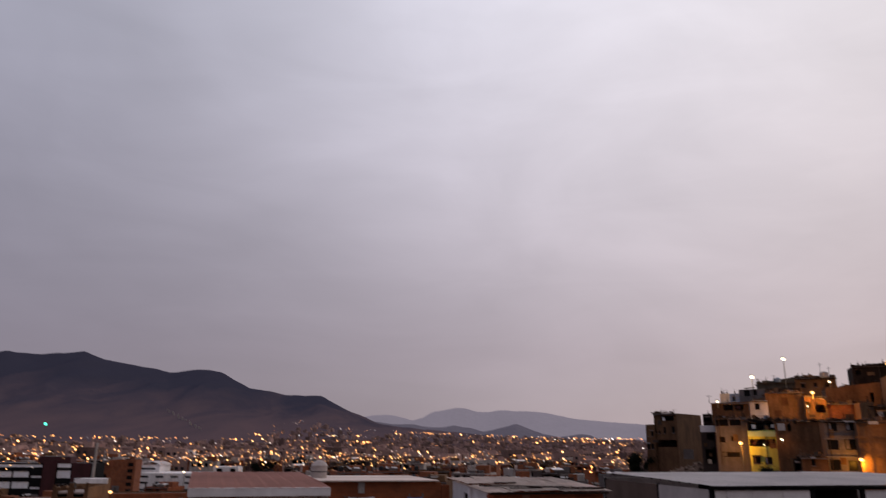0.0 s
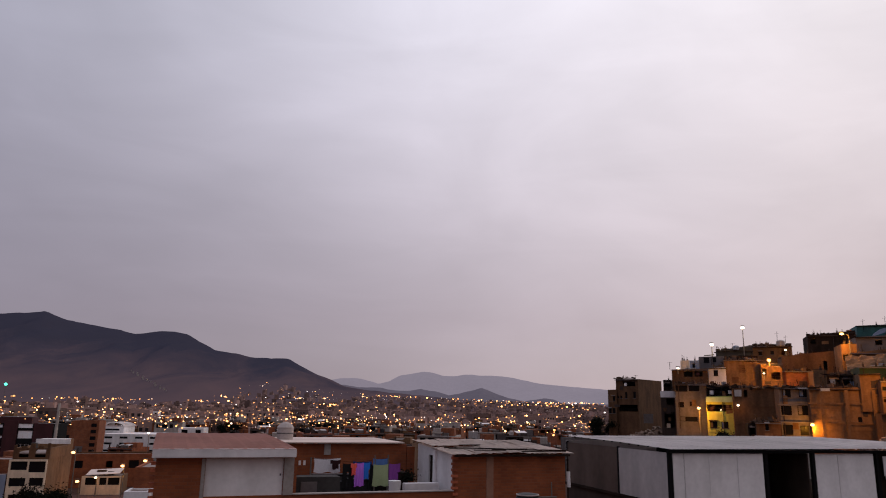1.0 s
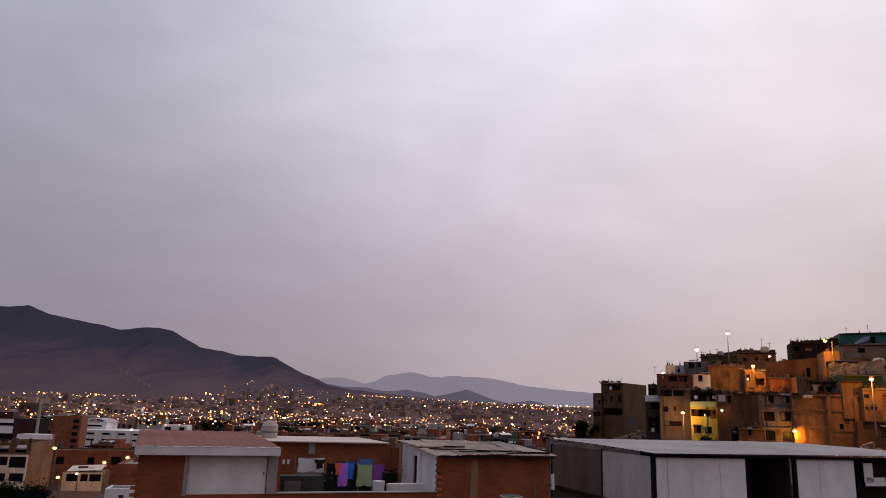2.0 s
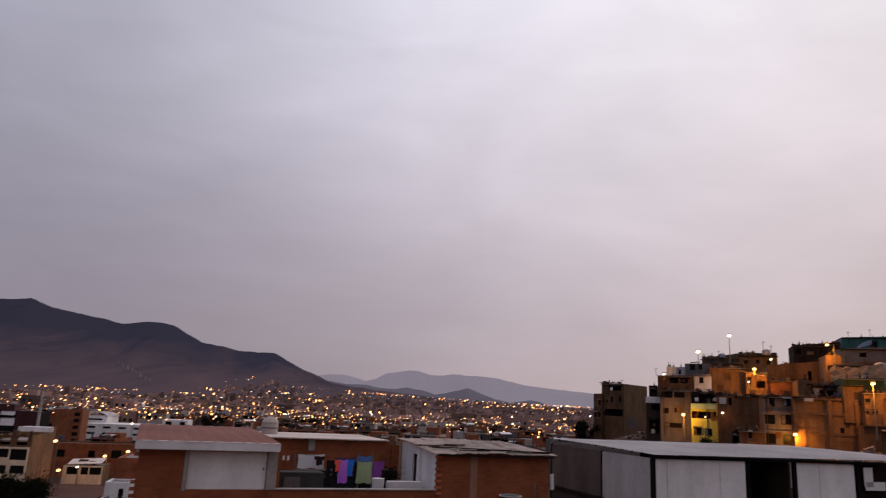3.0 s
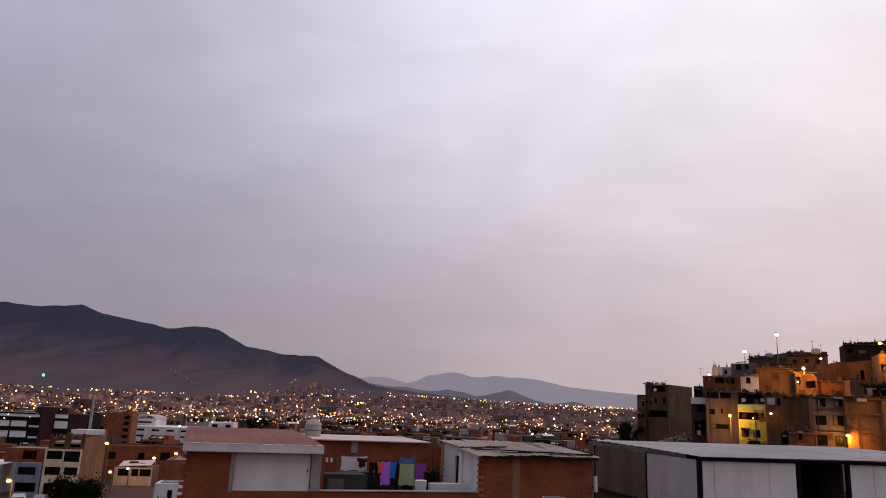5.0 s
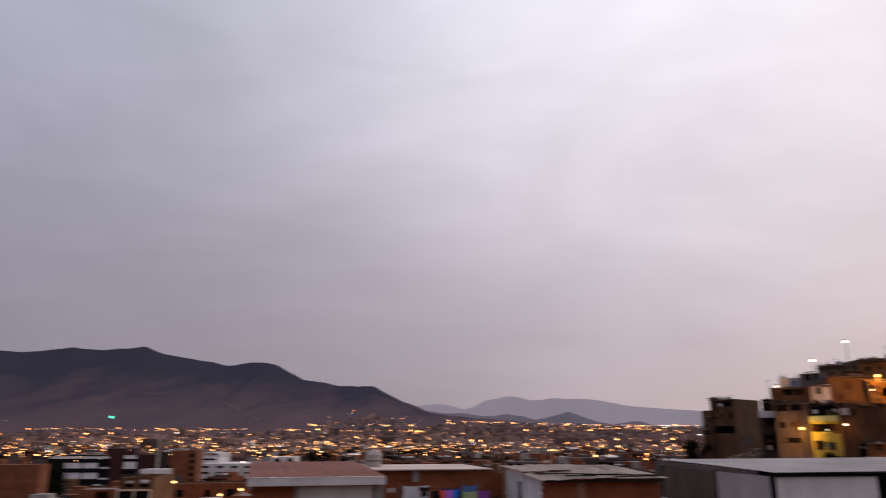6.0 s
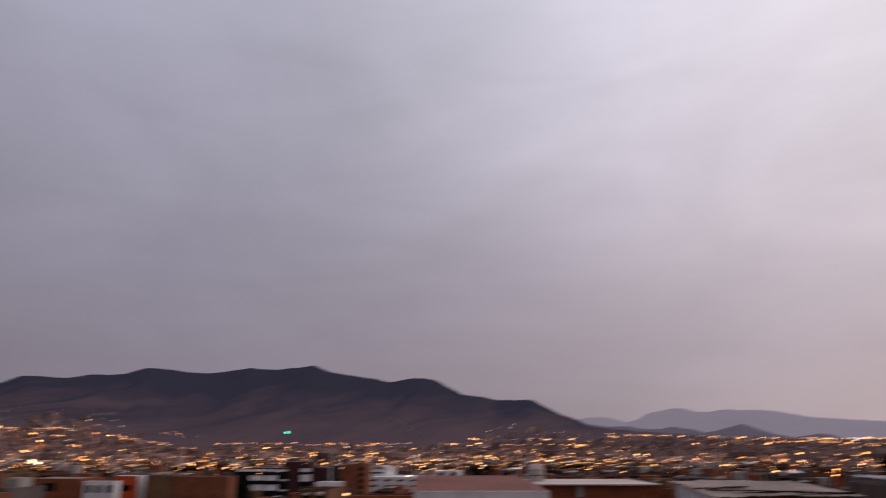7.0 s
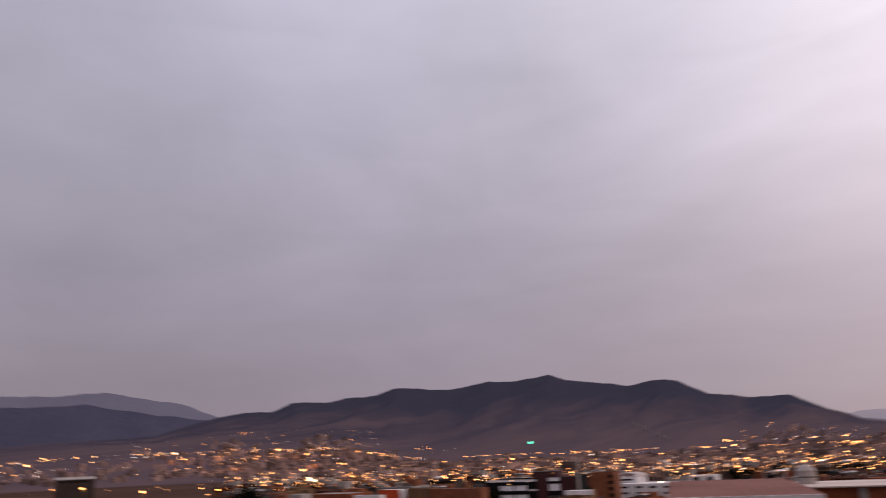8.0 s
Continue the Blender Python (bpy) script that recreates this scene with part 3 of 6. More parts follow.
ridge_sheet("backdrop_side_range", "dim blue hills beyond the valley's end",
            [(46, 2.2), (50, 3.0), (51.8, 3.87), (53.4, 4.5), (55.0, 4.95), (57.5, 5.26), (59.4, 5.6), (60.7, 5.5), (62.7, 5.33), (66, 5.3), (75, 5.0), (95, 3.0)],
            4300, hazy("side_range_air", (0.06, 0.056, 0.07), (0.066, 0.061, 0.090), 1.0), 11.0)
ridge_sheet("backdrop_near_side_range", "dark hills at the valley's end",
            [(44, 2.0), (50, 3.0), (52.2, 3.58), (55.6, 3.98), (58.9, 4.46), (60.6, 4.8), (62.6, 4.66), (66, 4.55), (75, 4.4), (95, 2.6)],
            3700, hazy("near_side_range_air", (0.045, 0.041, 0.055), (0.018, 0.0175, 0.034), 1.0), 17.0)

# ---- the town in the valley ----
rng = np.random.default_rng(4)


def spot_height(x, y):
    az, r = math.degrees(math.atan2(-x, y)), math.hypot(x, y)
    one = lambda v: np.array([v])
    return float(land_height(one(az), one(r), one(x), one(y))[0])


def far_town(count):
    """Thousands of small flat-roofed houses, with their openings, in one mesh."""
    vs, fs, ms = [], [], []
    def box(cx, cy, z0, w, d, h, th, mi):
        c, s = math.cos(th), math.sin(th)
        b = len(vs)
        for z in (z0, z0 + h):
            for a, e in ((-w, -d), (w, -d), (w, d), (-w, d)):
                vs.append((cx + (a * c - e * s) / 2, cy + (a * s + e * c) / 2, z))
        for f in ((3, 2, 1, 0), (4, 5, 6, 7), (0, 1, 5, 4), (1, 2, 6, 5), (2, 3, 7, 6), (3, 0, 4, 7)):
            fs.append(tuple(b + i for i in f)); ms.append(mi)
    for _ in range(count):
        az = rng.uniform(-19, 74)
        r = 300 * (2450 / 300) ** (rng.uniform(0, 1) ** 0.7)
        top = 1380 + (260 if 38 < az < 58 else 0) + (420 if 1 < az < 13 else 0) + (750 if az <= 1 else 0) + 90 * math.sin(az * 0.9)
        if r > top or (az > 52 and rng.uniform() < 0.75) or (az > 47 and r < 560) or (az > 50.5 and r < 950) or (r > 1600 and az < 14 and rng.uniform() < 0.3):
            continue
        x, y = -math.sin(math.radians(az)) * r, math.cos(math.radians(az)) * r
        z = spot_height(x, y)
        th = math.radians(rng.choice([10, 17, -20, 35]) + rng.normal(0, 4))
        w, d = rng.uniform(5, 10), rng.uniform(5, 10)
        h = rng.choice([3, 5.5, 6, 8, 8.5, 11], p=[.2, .3, .2, .15, .1, .05]) * rng.uniform(0.9, 1.1)
        if rng.uniform() < 0.005 and r > 500:
            h, w, d = h + rng.uniform(4, 8), w * 0.8, d * 0.8
        box(x, y, z - 3, w, d, h + 3, th, 0)
        if rng.uniform() < 0.5:
            box(x + rng.uniform(-2, 2), y + rng.uniform(-1, 2), z + h, rng.uniform(1.5, 4), rng.uniform(1.5, 4), rng.uniform(1, 2.6), th, 0)
        if r < 1300:
            c, s = math.cos(th), math.sin(th)
            for k in range(int(h // 2.7)):
                for a in np.arange(-w / 2 + 1.4, w / 2 - 0.8, 2.3):
                    if rng.uniform() < 0.7:
                        e = -d / 2 - 0.01
                        box(x + a * c - e * s, y + a * s + e * c, z + 0.9 + 2.7 * k, 1.2, 0.12, 1.2, th, 1)
    me = bpy.data.meshes.new("far_town")
    me.from_pydata(vs, [], fs)
    me.materials.append(M["city"]); me.materials.append(M["city_dark"])
    me.polygons.foreach_set("material_index", ms)
    return tagged(new("far_town", me), "sprawling hazy town of low brick and concrete houses", "houses", kind="stuff")


def slope_spot(az, el):
    """Where a line of sight at that bearing and height over the eye meets the slopes."""
    a, k = radians(az), math.tan(radians(el))
    for r in range(700, 2880, 12):
        if spot_height(-math.sin(a) * r, math.cos(a) * r) > 14 + r * k:
            return r
    return 0


# settlements that climb the slopes: bearing, its spread, lowest and highest sight line, share of the lamps
CLIMBING = [(12.2, 0.2, 0.4, 1.4, 1), (10.6, 0.2, 1.1, 1.6, 0.5), (6.6, 1.1, 0.3, 1.0, 2), (3.5, 1.6, 0.3, 0.9, 2), (-1.0, 1.8, 0.25, 0.75, 3), (-5.5, 2.0, 0.2, 0.6, 2),
            (-12.5, 2.6, 0.15, 0.5, 5), (41.5, 1.6, 0.6, 2.3, 7), (48.5, 2.4, 0.5, 2.4, 8), (57.0, 3.0, 0.6, 2.0, 3), (36.0, 1.0, 0.3, 0.8, 2)]


def town_lights(name, label, count, mat, seed, size, climb):
    """Lit street lamps of the far town, as small globes: in rows along the streets and up the slopes."""
    g = np.random.default_rng(seed)
    ico = bmesh.new(); bmesh.ops.create_icosphere(ico, subdivisions=1, radius=1.0)
    iv = np.array([v.co[:] for v in ico.verts]); ifc = [tuple(v.index for v in f.verts) for f in ico.faces]; ico.free()
    vs, fs = [], []
    share = np.array([c[4] for c in CLIMBING], float)
    made = 0
    while made < count:
        up, reach = g.uniform() < climb, 0
        if up:
            c = CLIMBING[g.choice(len(CLIMBING), p=share / share.sum())]
            az0 = g.normal(c[0], c[1])
            r0 = slope_spot(az0, g.uniform(c[2], c[3]))
            if not r0:
                continue
        else:
            az0 = g.uniform(-18, 72)
            el = g.uniform(-2.4, 0.15)
            reach = 1420 if az0 > 14 else 1580 if az0 > 3 else 1900
            r0 = min(7.0 / math.tan(math.radians(max(-el, 0.2))), reach) if el < 0 else g.uniform(1150, reach)
        run = int(g.choice([1, 1, 2])) if up else int(g.choice([1, 1, 2, 3, 5, 8]))
        way = g.uniform(0, math.pi)
        for k in range(run):
            x = -math.sin(math.radians(az0)) * r0 + math.cos(way) * 19 * k + g.normal(0, 5)
            y = math.cos(math.radians(az0)) * r0 + math.sin(way) * 19 * k + g.normal(0, 5)
            r = math.hypot(x, y)
            if r < 190 or (r > reach + 60 and not up) or (az0 > 50 and r < 900):
                continue
            z = spot_height(x, y) + g.uniform(7.5, 10.5)
            rad = max(0.16, r * size) * min(1.7, float(np.exp(g.normal(-0.28, 0.42)))) * (0.4 if up else 0.9)
            b = len(vs)
            vs.extend((iv * (rad, rad, rad * 0.8) + (x, y, z)).tolist())
            fs.extend(tuple(b + i for i in f) for f in ifc)
            made += 1
    me = bpy.data.meshes.new(name)
    me.from_pydata(vs, [], fs)
    me.materials.append(mat)
    return tagged(new(name, me), label, "street lights", kind="stuff")


far_town(11000)
town_lights("distant_street_lights", "warm orange street lights glowing across the distant town", 2500, M["city_sodium"], 8, 0.00092, 0.14)
town_lights("distant_white_lights", "small cool white lights scattered over the distant town", 760, M["city_white"], 9, 0.0007, 0.5)
# ---- the hillside of lamp-lit houses ----
def hill_house(*args, **kw):
    kw.setdefault("group", "houses on the hillside")
    h = house(*args, **kw)
    w, d, z1 = args[5], args[6], args[8]
    g = random.Random(int(args[2] * 37 + args[3] * 11))
    for i in range(g.choice((0, 1, 2, 3))):
        x, e = g.uniform(0.2, max(0.3, w - 0.4)), g.uniform(0.35, 0.9)
        stub = part("column_stub", boxes((x, x + 0.22, 0.05, 0.27, z1 - 0.3, z1 + e * 0.6)), M["render_dark"], h)
        part("rebar", rods(((x + 0.06, 0.1, z1 + e * 0.5), (x + 0.05, 0.1, z1 + e + 0.25), 0.016), ((x + 0.17, 0.2, z1 + e * 0.5), (x + 0.19, 0.2, z1 + e + 0.15), 0.016)), M["black"], stub)
    if g.random() < 0.5 and w > 2.5:
        x = g.uniform(0.2, w - 2.0)
        part("roof_sheet", boxes((0, 1.7, 0, 1.6, 0, 0.05)), M[g.choice(("dark_wood", "roof_grey", "concrete_dark"))], h, at=pose(x, 0.3, z1 + 0.12, g.uniform(3, 12), g.uniform(-6, 6), g.uniform(-8, 8)))
    if g.random() < 0.6 and w > 2.5:
        x = g.uniform(0.4, w - 1.2)
        part("crate", boxes((x, x + g.uniform(0.4, 1.0), 0.5, 1.1, z1 - 0.4, z1 + g.uniform(0.2, 0.6)), bevel=0.02), M[g.choice(("dark_wood", "render_dark", "blue_paint", "brick_far"))], h)
    for i in range(g.choice((1, 2, 3))):
        x, zz = g.uniform(0.1, max(0.2, w - 0.5)), z1 - g.uniform(0.8, 5.0)
        part("patch", boxes((x, x + g.uniform(0.3, 1.3), -0.012, 0.0, zz - g.uniform(0.4, 1.4), zz)), M[g.choice(("render_brown", "render_dark", "render_tan"))], h)
    z0, openings = args[7], args[10] if len(args) > 10 else ()
    if w > 2.0 and g.random() < 0.75:
        part("eaves_slab", boxes((-0.12, w + 0.1, -0.32, 0.0, z1 - 0.16, z1 - 0.03), bevel=0.015), M[g.choice(("concrete_dark", "render_dark", "dark_wood"))], h)
    inside = lambda z: any(o[2] - 0.1 < z < o[3] + 0.1 for o in openings)
    z = z1 - 2.7
    while z > max(z0 + 0.5, 9.5):
        if not inside(z):
            part("floor_band", boxes((0.0, w, -0.05, 0.0, z - 0.1, z + 0.1)), M[args[9]], h)
        z -= 2.6
    for o in openings:
        a, b, lo, hi = o[:4]
        if len(o) > 4 and o[4]:
            part("sill", boxes((a - 0.06, b + 0.06, -0.1, 0.0, lo - 0.08, lo)), M["concrete_dark"], h)
            if g.random() < 0.35:
                part("awning", boxes((a - 0.1, b + 0.1, -0.55, 0.0, 0, 0.03)), M[g.choice(("dark_wood", "concrete_dark", "brown_sheet"))], h, at=pose(0, 0.0, hi + 0.22, 22))
            if b - a > 0.9 and g.random() < 0.5:
                part("curtain", boxes((a + 0.1, a + (b - a) * g.uniform(0.3, 0.5), 0.08, 0.095, lo + 0.1, hi - 0.08)), M[g.choice(("brown_sheet", "render_grey", "blue_paint"))], h)
        else:
            rail = part("railing", rods(((a, -0.03, lo + 0.62), (b, -0.03, lo + 0.6), 0.03)), M["black"], h)
            part("lower_rail", rods(((a, -0.03, lo + 0.3), (b, -0.03, lo + 0.32), 0.025)), M["black"], rail)
            for k in range(int((b - a) / 0.75)):
                part("baluster", rods(((a + 0.4 + 0.75 * k, -0.03, lo), (a + 0.4 + 0.75 * k, -0.03, hi if k % 2 else lo + 0.62), 0.03)), M["black"], rail)
            if b - a > 1.0 and g.random() < 0.6:
                x = g.uniform(a, b - 0.6)
                part("hung_cloth", boxes((x, x + g.uniform(0.3, 0.7), -0.1, -0.07, lo + g.uniform(-0.2, 0.2), lo + 0.66), bevel=0.01), M[g.choice(("blue_paint", "cream", "maroon", "brown_sheet", "white"))], h)
    if w > 3 and g.random() < 0.5:
        x = g.uniform(0.3, w - 0.3)
        part("drainpipe", rods(((x, -0.07, max(z0, z1 - 7)), (x, -0.07, z1 - 0.1), 0.05)), M["render_dark"], h)
    return h


G = "glass"
hill_house("house", "low brown wing with paired dark windows at the hill's edge", 41.58, 146.2, -30, 1.74, 6, 3.2, 18.52, "render_brown",
           [(0.11, 0.65, 16.29, 17.21, G), (0.89, 1.42, 16.32, 17.24, G), (0.11, 0.65, 13.86, 14.84, G), (0.88, 1.41, 13.89, 14.88, G)], lean=0.06)
hill_house("house", "bare brick house with an orange-lit side wall", 43.21, 145.99, -45, 4.9, 10.5, 4.75, 20.57, "render_brown",
           [(0.16, 0.58, 16.92, 17.92, G), (0.92, 1.34, 16.83, 18.05, G), (1.98, 2.47, 16.86, 18.08, G), (3.76, 4.33, 16.91, 18.12, G), (0.49, 4.63, 14.28, 15.6, ""), (1.57, 4.27, 19.25, 20.25, "")], lean=0.06, side_wall="render_brown", parapet=0.2)
# this house's shadow is put into its dark render
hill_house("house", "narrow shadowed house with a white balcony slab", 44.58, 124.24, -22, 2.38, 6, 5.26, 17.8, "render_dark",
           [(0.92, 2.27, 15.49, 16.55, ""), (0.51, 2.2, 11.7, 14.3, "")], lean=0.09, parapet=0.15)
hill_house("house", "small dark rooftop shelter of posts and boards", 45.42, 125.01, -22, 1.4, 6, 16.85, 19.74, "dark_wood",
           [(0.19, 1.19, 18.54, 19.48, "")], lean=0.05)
hill_house("house", "grey rendered house with a lamp by its lit lower window", 44.35, 116.87, -22, 4.79, 6, 4.63, 18.69, "render_grey",
           [(0.11, 1.94, 17.55, 18.57, G), (2.17, 3.78, 17.62, 18.57, G), (0.44, 1.3, 15.03, 15.89, G), (2.2, 2.96, 15.25, 15.97, G), (0.54, 3.28, 12.83, 13.58, G)], lean=0.18, side_wall="render_brown", parapet=0.1)
# a brick storey in shadow: brown render colour carries the shade
hill_house("house", "dull brown storey with a shadowed terrace", 44.56, 118.39, -22, 5.65, 6, 17.73, 21.19, "render_brown",
           [(1.89, 3.26, 19.99, 21.02, ""), (3.58, 4.82, 20.04, 21.07, "")], lean=0.16, parapet=0.1)
hill_house("house", "small pale rooftop hut", 47.54, 122.07, -22, 1.49, 3, 19.52, 22.97, "cream",
           [], lean=0.04)
hill_house("house", "small pale blue rooftop hut", 48.95, 121.51, -22, 1.51, 3, 19.56, 22.95, "blue_paint",
           [(0.43, 0.86, 21.65, 22.67, "")], lean=0.04)
hill_house("house", "blue-grey rooftop storey with dark openings", 51.9, 124.63, -22, 4.13, 6, 18.84, 23.89, "concrete_dark",
           [(0.79, 1.7, 22.78, 23.77, G), (2.26, 2.85, 22.91, 23.77, G)], lean=0.1)
hill_house("house", "white painted rooftop room with one dark window", 50.67, 118.09, -22, 2.71, 6, 17.01, 21.57, "white",
           [(0.81, 1.49, 20.28, 21.19, G)], lean=0.08)
hill_house("house", "blank tan house lit orange by a lamp", 53.13, 117.55, -22, 5.58, 6, 12.32, 22.91, "render_tan",
           [(2.72, 3.28, 20.9, 21.44, "")], lean=-0.53, side_wall="render_brown")
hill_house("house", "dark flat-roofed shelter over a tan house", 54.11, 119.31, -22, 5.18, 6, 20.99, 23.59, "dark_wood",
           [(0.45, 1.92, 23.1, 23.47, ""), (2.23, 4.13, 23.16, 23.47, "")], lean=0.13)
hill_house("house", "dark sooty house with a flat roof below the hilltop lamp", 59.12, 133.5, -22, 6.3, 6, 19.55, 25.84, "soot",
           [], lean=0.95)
# black wall: the shadow band between the tiers is in its colour
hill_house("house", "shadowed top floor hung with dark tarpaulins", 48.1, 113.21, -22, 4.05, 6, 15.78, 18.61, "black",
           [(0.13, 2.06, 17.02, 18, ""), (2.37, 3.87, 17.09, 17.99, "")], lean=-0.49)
hill_house("house", "yellow house with pale green balcony under a lamp", 47.58, 112.34, -22, 3.89, 6, 4.55, 16.73, "yellow",
           [(0.05, 3.7, 14.47, 15.54, ""), (0.34, 1.42, 11.98, 12.95, G), (2, 3.01, 11.95, 12.95, G)], lean=0.16, side_wall="render_brown", parapet=0.1)
hill_house("house", "long brown rendered house with patched walls", 50.34, 108.94, -22, 6.45, 6, 3.86, 18, "render_brown",
           [(1.55, 2.04, 16.67, 17.84, "")], lean=-0.03, parapet=0.1)
hill_house("house", "tan hilltop house with small windows under flat roof", 67.05, 135.3, -22, 6.88, 6, 18.19, 26.86, "render_tan",
           [(0.97, 1.61, 25.24, 25.94, G), (3.08, 3.71, 25.36, 26.07, G), (4.96, 5.8, 24.99, 26.04, "")], lean=0.15, parapet=-0.15, roof="concrete_dark")
hill_house("house", "tan lamp-lit house with a dark doorway", 57.3, 113.34, -22, 3.08, 6, 12.39, 22.14, "render_tan",
           [(0.06, 0.75, 20.06, 21.36, ""), (1.47, 2.8, 19.63, 20.77, "")], lean=-0.66)
hill_house("house", "rust-red walled house on the hillside", 60.42, 112.84, -22, 4.56, 6, 12.24, 20.98, "brick_far",
           [], lean=-0.06)
hill_house("house", "long brown house glowing under the hilltop lamp", 63.83, 118.96, -22, 9.31, 6, 15.14, 23.84, "render_brown",
           [(6.3, 6.86, 21.52, 23.06, "")], lean=1.01)
hill_house("house", "narrow tan lamp-lit wall", 61.82, 106.34, -22, 1.85, 6, 12.17, 20.82, "render_tan",
           [], lean=0.06)
hill_house("house", "dark cluttered roof terrace of planks and posts", 58.69, 97.75, -22, 4.03, 6, 15.46, 19.65, "dark_wood",
           [(0.23, 1.57, 18.42, 19.48, ""), (1.87, 3.64, 18.12, 19.46, "")], lean=0.14)
hill_house("house", "blank ochre rendered gable stained in broad patches", 54.68, 95.47, -22, 8.5, 6, 4.03, 17.63, "render_tan",
           [(5.5, 5.99, 13.36, 14.01, G)], lean=0.34, side_wall="render_brown")
hill_house("house", "tall ochre wall lit along its edge by a lamp", 60.19, 92.81, -22, 2.43, 6, 14.73, 19.58, "render_tan",
           [], lean=0.09)
hill_house("house", "grey three-storey house with square dark windows", 52.35, 99.03, -22, 3.86, 6, 3.88, 17.74, "render_grey",
           [(0.48, 1.5, 16.51, 17.62, G), (2.52, 3.6, 16.6, 17.62, G), (0.13, 1.45, 14.11, 15.37, G), (2.21, 3.58, 14.14, 15.47, G), (0.17, 1.41, 11.45, 12.82, G), (2.31, 3.41, 11.44, 12.73, G)], lean=0.15, side_wall="render_brown", parapet=0.1)
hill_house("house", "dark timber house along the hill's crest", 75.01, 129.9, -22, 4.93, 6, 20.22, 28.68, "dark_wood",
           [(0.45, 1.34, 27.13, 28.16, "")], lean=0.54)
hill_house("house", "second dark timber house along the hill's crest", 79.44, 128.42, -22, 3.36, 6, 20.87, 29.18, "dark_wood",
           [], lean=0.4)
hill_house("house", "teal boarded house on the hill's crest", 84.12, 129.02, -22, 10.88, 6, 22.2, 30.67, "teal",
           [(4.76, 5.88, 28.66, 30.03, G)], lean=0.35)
# dark concrete colour carries the shadow under the crest
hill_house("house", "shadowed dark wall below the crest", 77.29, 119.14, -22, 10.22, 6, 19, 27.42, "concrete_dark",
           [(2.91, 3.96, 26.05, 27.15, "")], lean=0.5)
hill_house("house", "ochre house below the crest lit from beneath", 67.96, 106.12, -22, 9.71, 6, 15.33, 23.47, "render_tan",
           [(2.01, 2.82, 21.98, 22.95, ""), (4.21, 5.02, 23.03, 23.35, "")], lean=1.35)
hill_house("house", "small lamp-lit hut on the slope", 67.92, 108.51, -22, 2.15, 6, 15.71, 25.07, "render_tan",
           [(0.16, 1.71, 22.49, 23.46, "")], lean=0.04)
hill_house("house", "green awning storey beside the ochre wall", 61, 93.94, -22, 4.85, 6, 18.65, 20.58, "green_dark",
           [], lean=0.15)
hill_house("house", "tan lamp-lit house front with an awning", 61.26, 90.19, -22, 4.98, 6, 8.43, 18.6, "render_tan",
           [(0.08, 0.68, 17.39, 17.89, G), (0.1, 1.42, 15.93, 16.33, ""), (2.19, 3.14, 16.48, 17.85, G)], lean=0.18, side_wall="render_brown")
hill_house("house", "brown lower house wall at the hill's foot", 60.14, 89.13, -22, 5.74, 6, 4.73, 14.52, "render_brown",
           [(1.99, 3.12, 12.53, 13.84, G)], lean=0.29)
hill_house("house", "low brown shed with a white fascia", 48.58, 98.7, -22, 3.11, 6, 4.33, 13.03, "render_brown",
           [(1.15, 1.59, 12.04, 12.91, G)], lean=0.17, parapet=0.1)
hill_house("house", "dark low shed full of clutter", 48.09, 100.04, -22, 1.07, 6, 4.29, 12.84, "dark_wood",
           [(0.16, 0.88, 10.6, 12.59, "")], lean=0.06)


def street_lamp(x, y, z_base, z_top, arm, watts, label, power_colour=(1.0, 0.38, 0.035), white=False, size=0.28):
    """A pole with an arm and a glowing head; arm is the reach towards (x, y)."""
    lamp = root("street_lamp", label, "street lamp", pose(x, y, z_base), "lit street lamps on the hillside")
    h = z_top - z_base
    part("pole", rods(((0, 0, 0), (0, 0, h), 0.11, 0.06)), M["pole"], lamp)
    ax, ay = arm
    part("arm", rods(((0, 0, h - 0.25), (ax, ay, h), 0.035)), M["pole"], lamp)
    bm = bmesh.new(); bmesh.ops.create_uvsphere(bm, u_segments=12, v_segments=8, radius=size)
    bmesh.ops.scale(bm, vec=(1.0, 0.85, 0.68), verts=bm.verts)
    bmesh.ops.translate(bm, vec=(ax, ay, h - 0.1), verts=bm.verts)
    head = smooth(part("lamp_head", bm, M["lamp_white" if white else "sodium"], lamp, "glowing lamp head"))
    part("housing", boxes((ax - 0.3, ax + 0.3, ay - 0.17, ay + 0.17, h + size * 0.58, h + size * 0.58 + 0.09), bevel=0.03), M["pole"], head)
    if watts:
        d = bpy.data.lights.new("lamp_light", "POINT")
        d.energy, d.color, d.shadow_soft_size = watts, power_colour, 0.3
        o = new("lamp_light", d)
        o.parent = lamp
        o.matrix_basis = pose(ax * 1.5, ay * 1.5, h - 0.55)
    return lamp


# added fill lamps on tall poles, for the summed glow of the far slopes' street lights
for az_k, r_k in ((40.2, 1280), (42.8, 1330), (46.2, 1250), (48.6, 1340), (50.8, 1290), (54.5, 1300), (44.5, 980), (50.0, 1000)):
    x, y = -math.sin(radians(az_k)) * r_k, math.cos(radians(az_k)) * r_k
    z = spot_height(x, y)
    street_lamp(x, y, z, z + 16, (0.0, -1.2), 18000, "added orange fill lamp on a tall pole over a far quarter", (1.0, 0.36, 0.06), size=0.9)
street_lamp(46.4, 112.4, 8.0, 15.02, (-0.35, -0.62), 950, "orange sodium street lamp glowing beside a yellow house")
street_lamp(54.81, 95.6, 12.00, 13, (-0.3, -0.52), 1000, "orange sodium street lamp glowing on a wall-side pole")
street_lamp(57.7, 111.34, 21.60, 22.6, (-0.3, -0.55), 1500, "orange sodium street lamp glowing on a wall-side pole")
street_lamp(68.33, 106.93, 19.57, 26.57, (-1.24, -0.28), 1900, "tall orange sodium lamp over the hilltop houses")
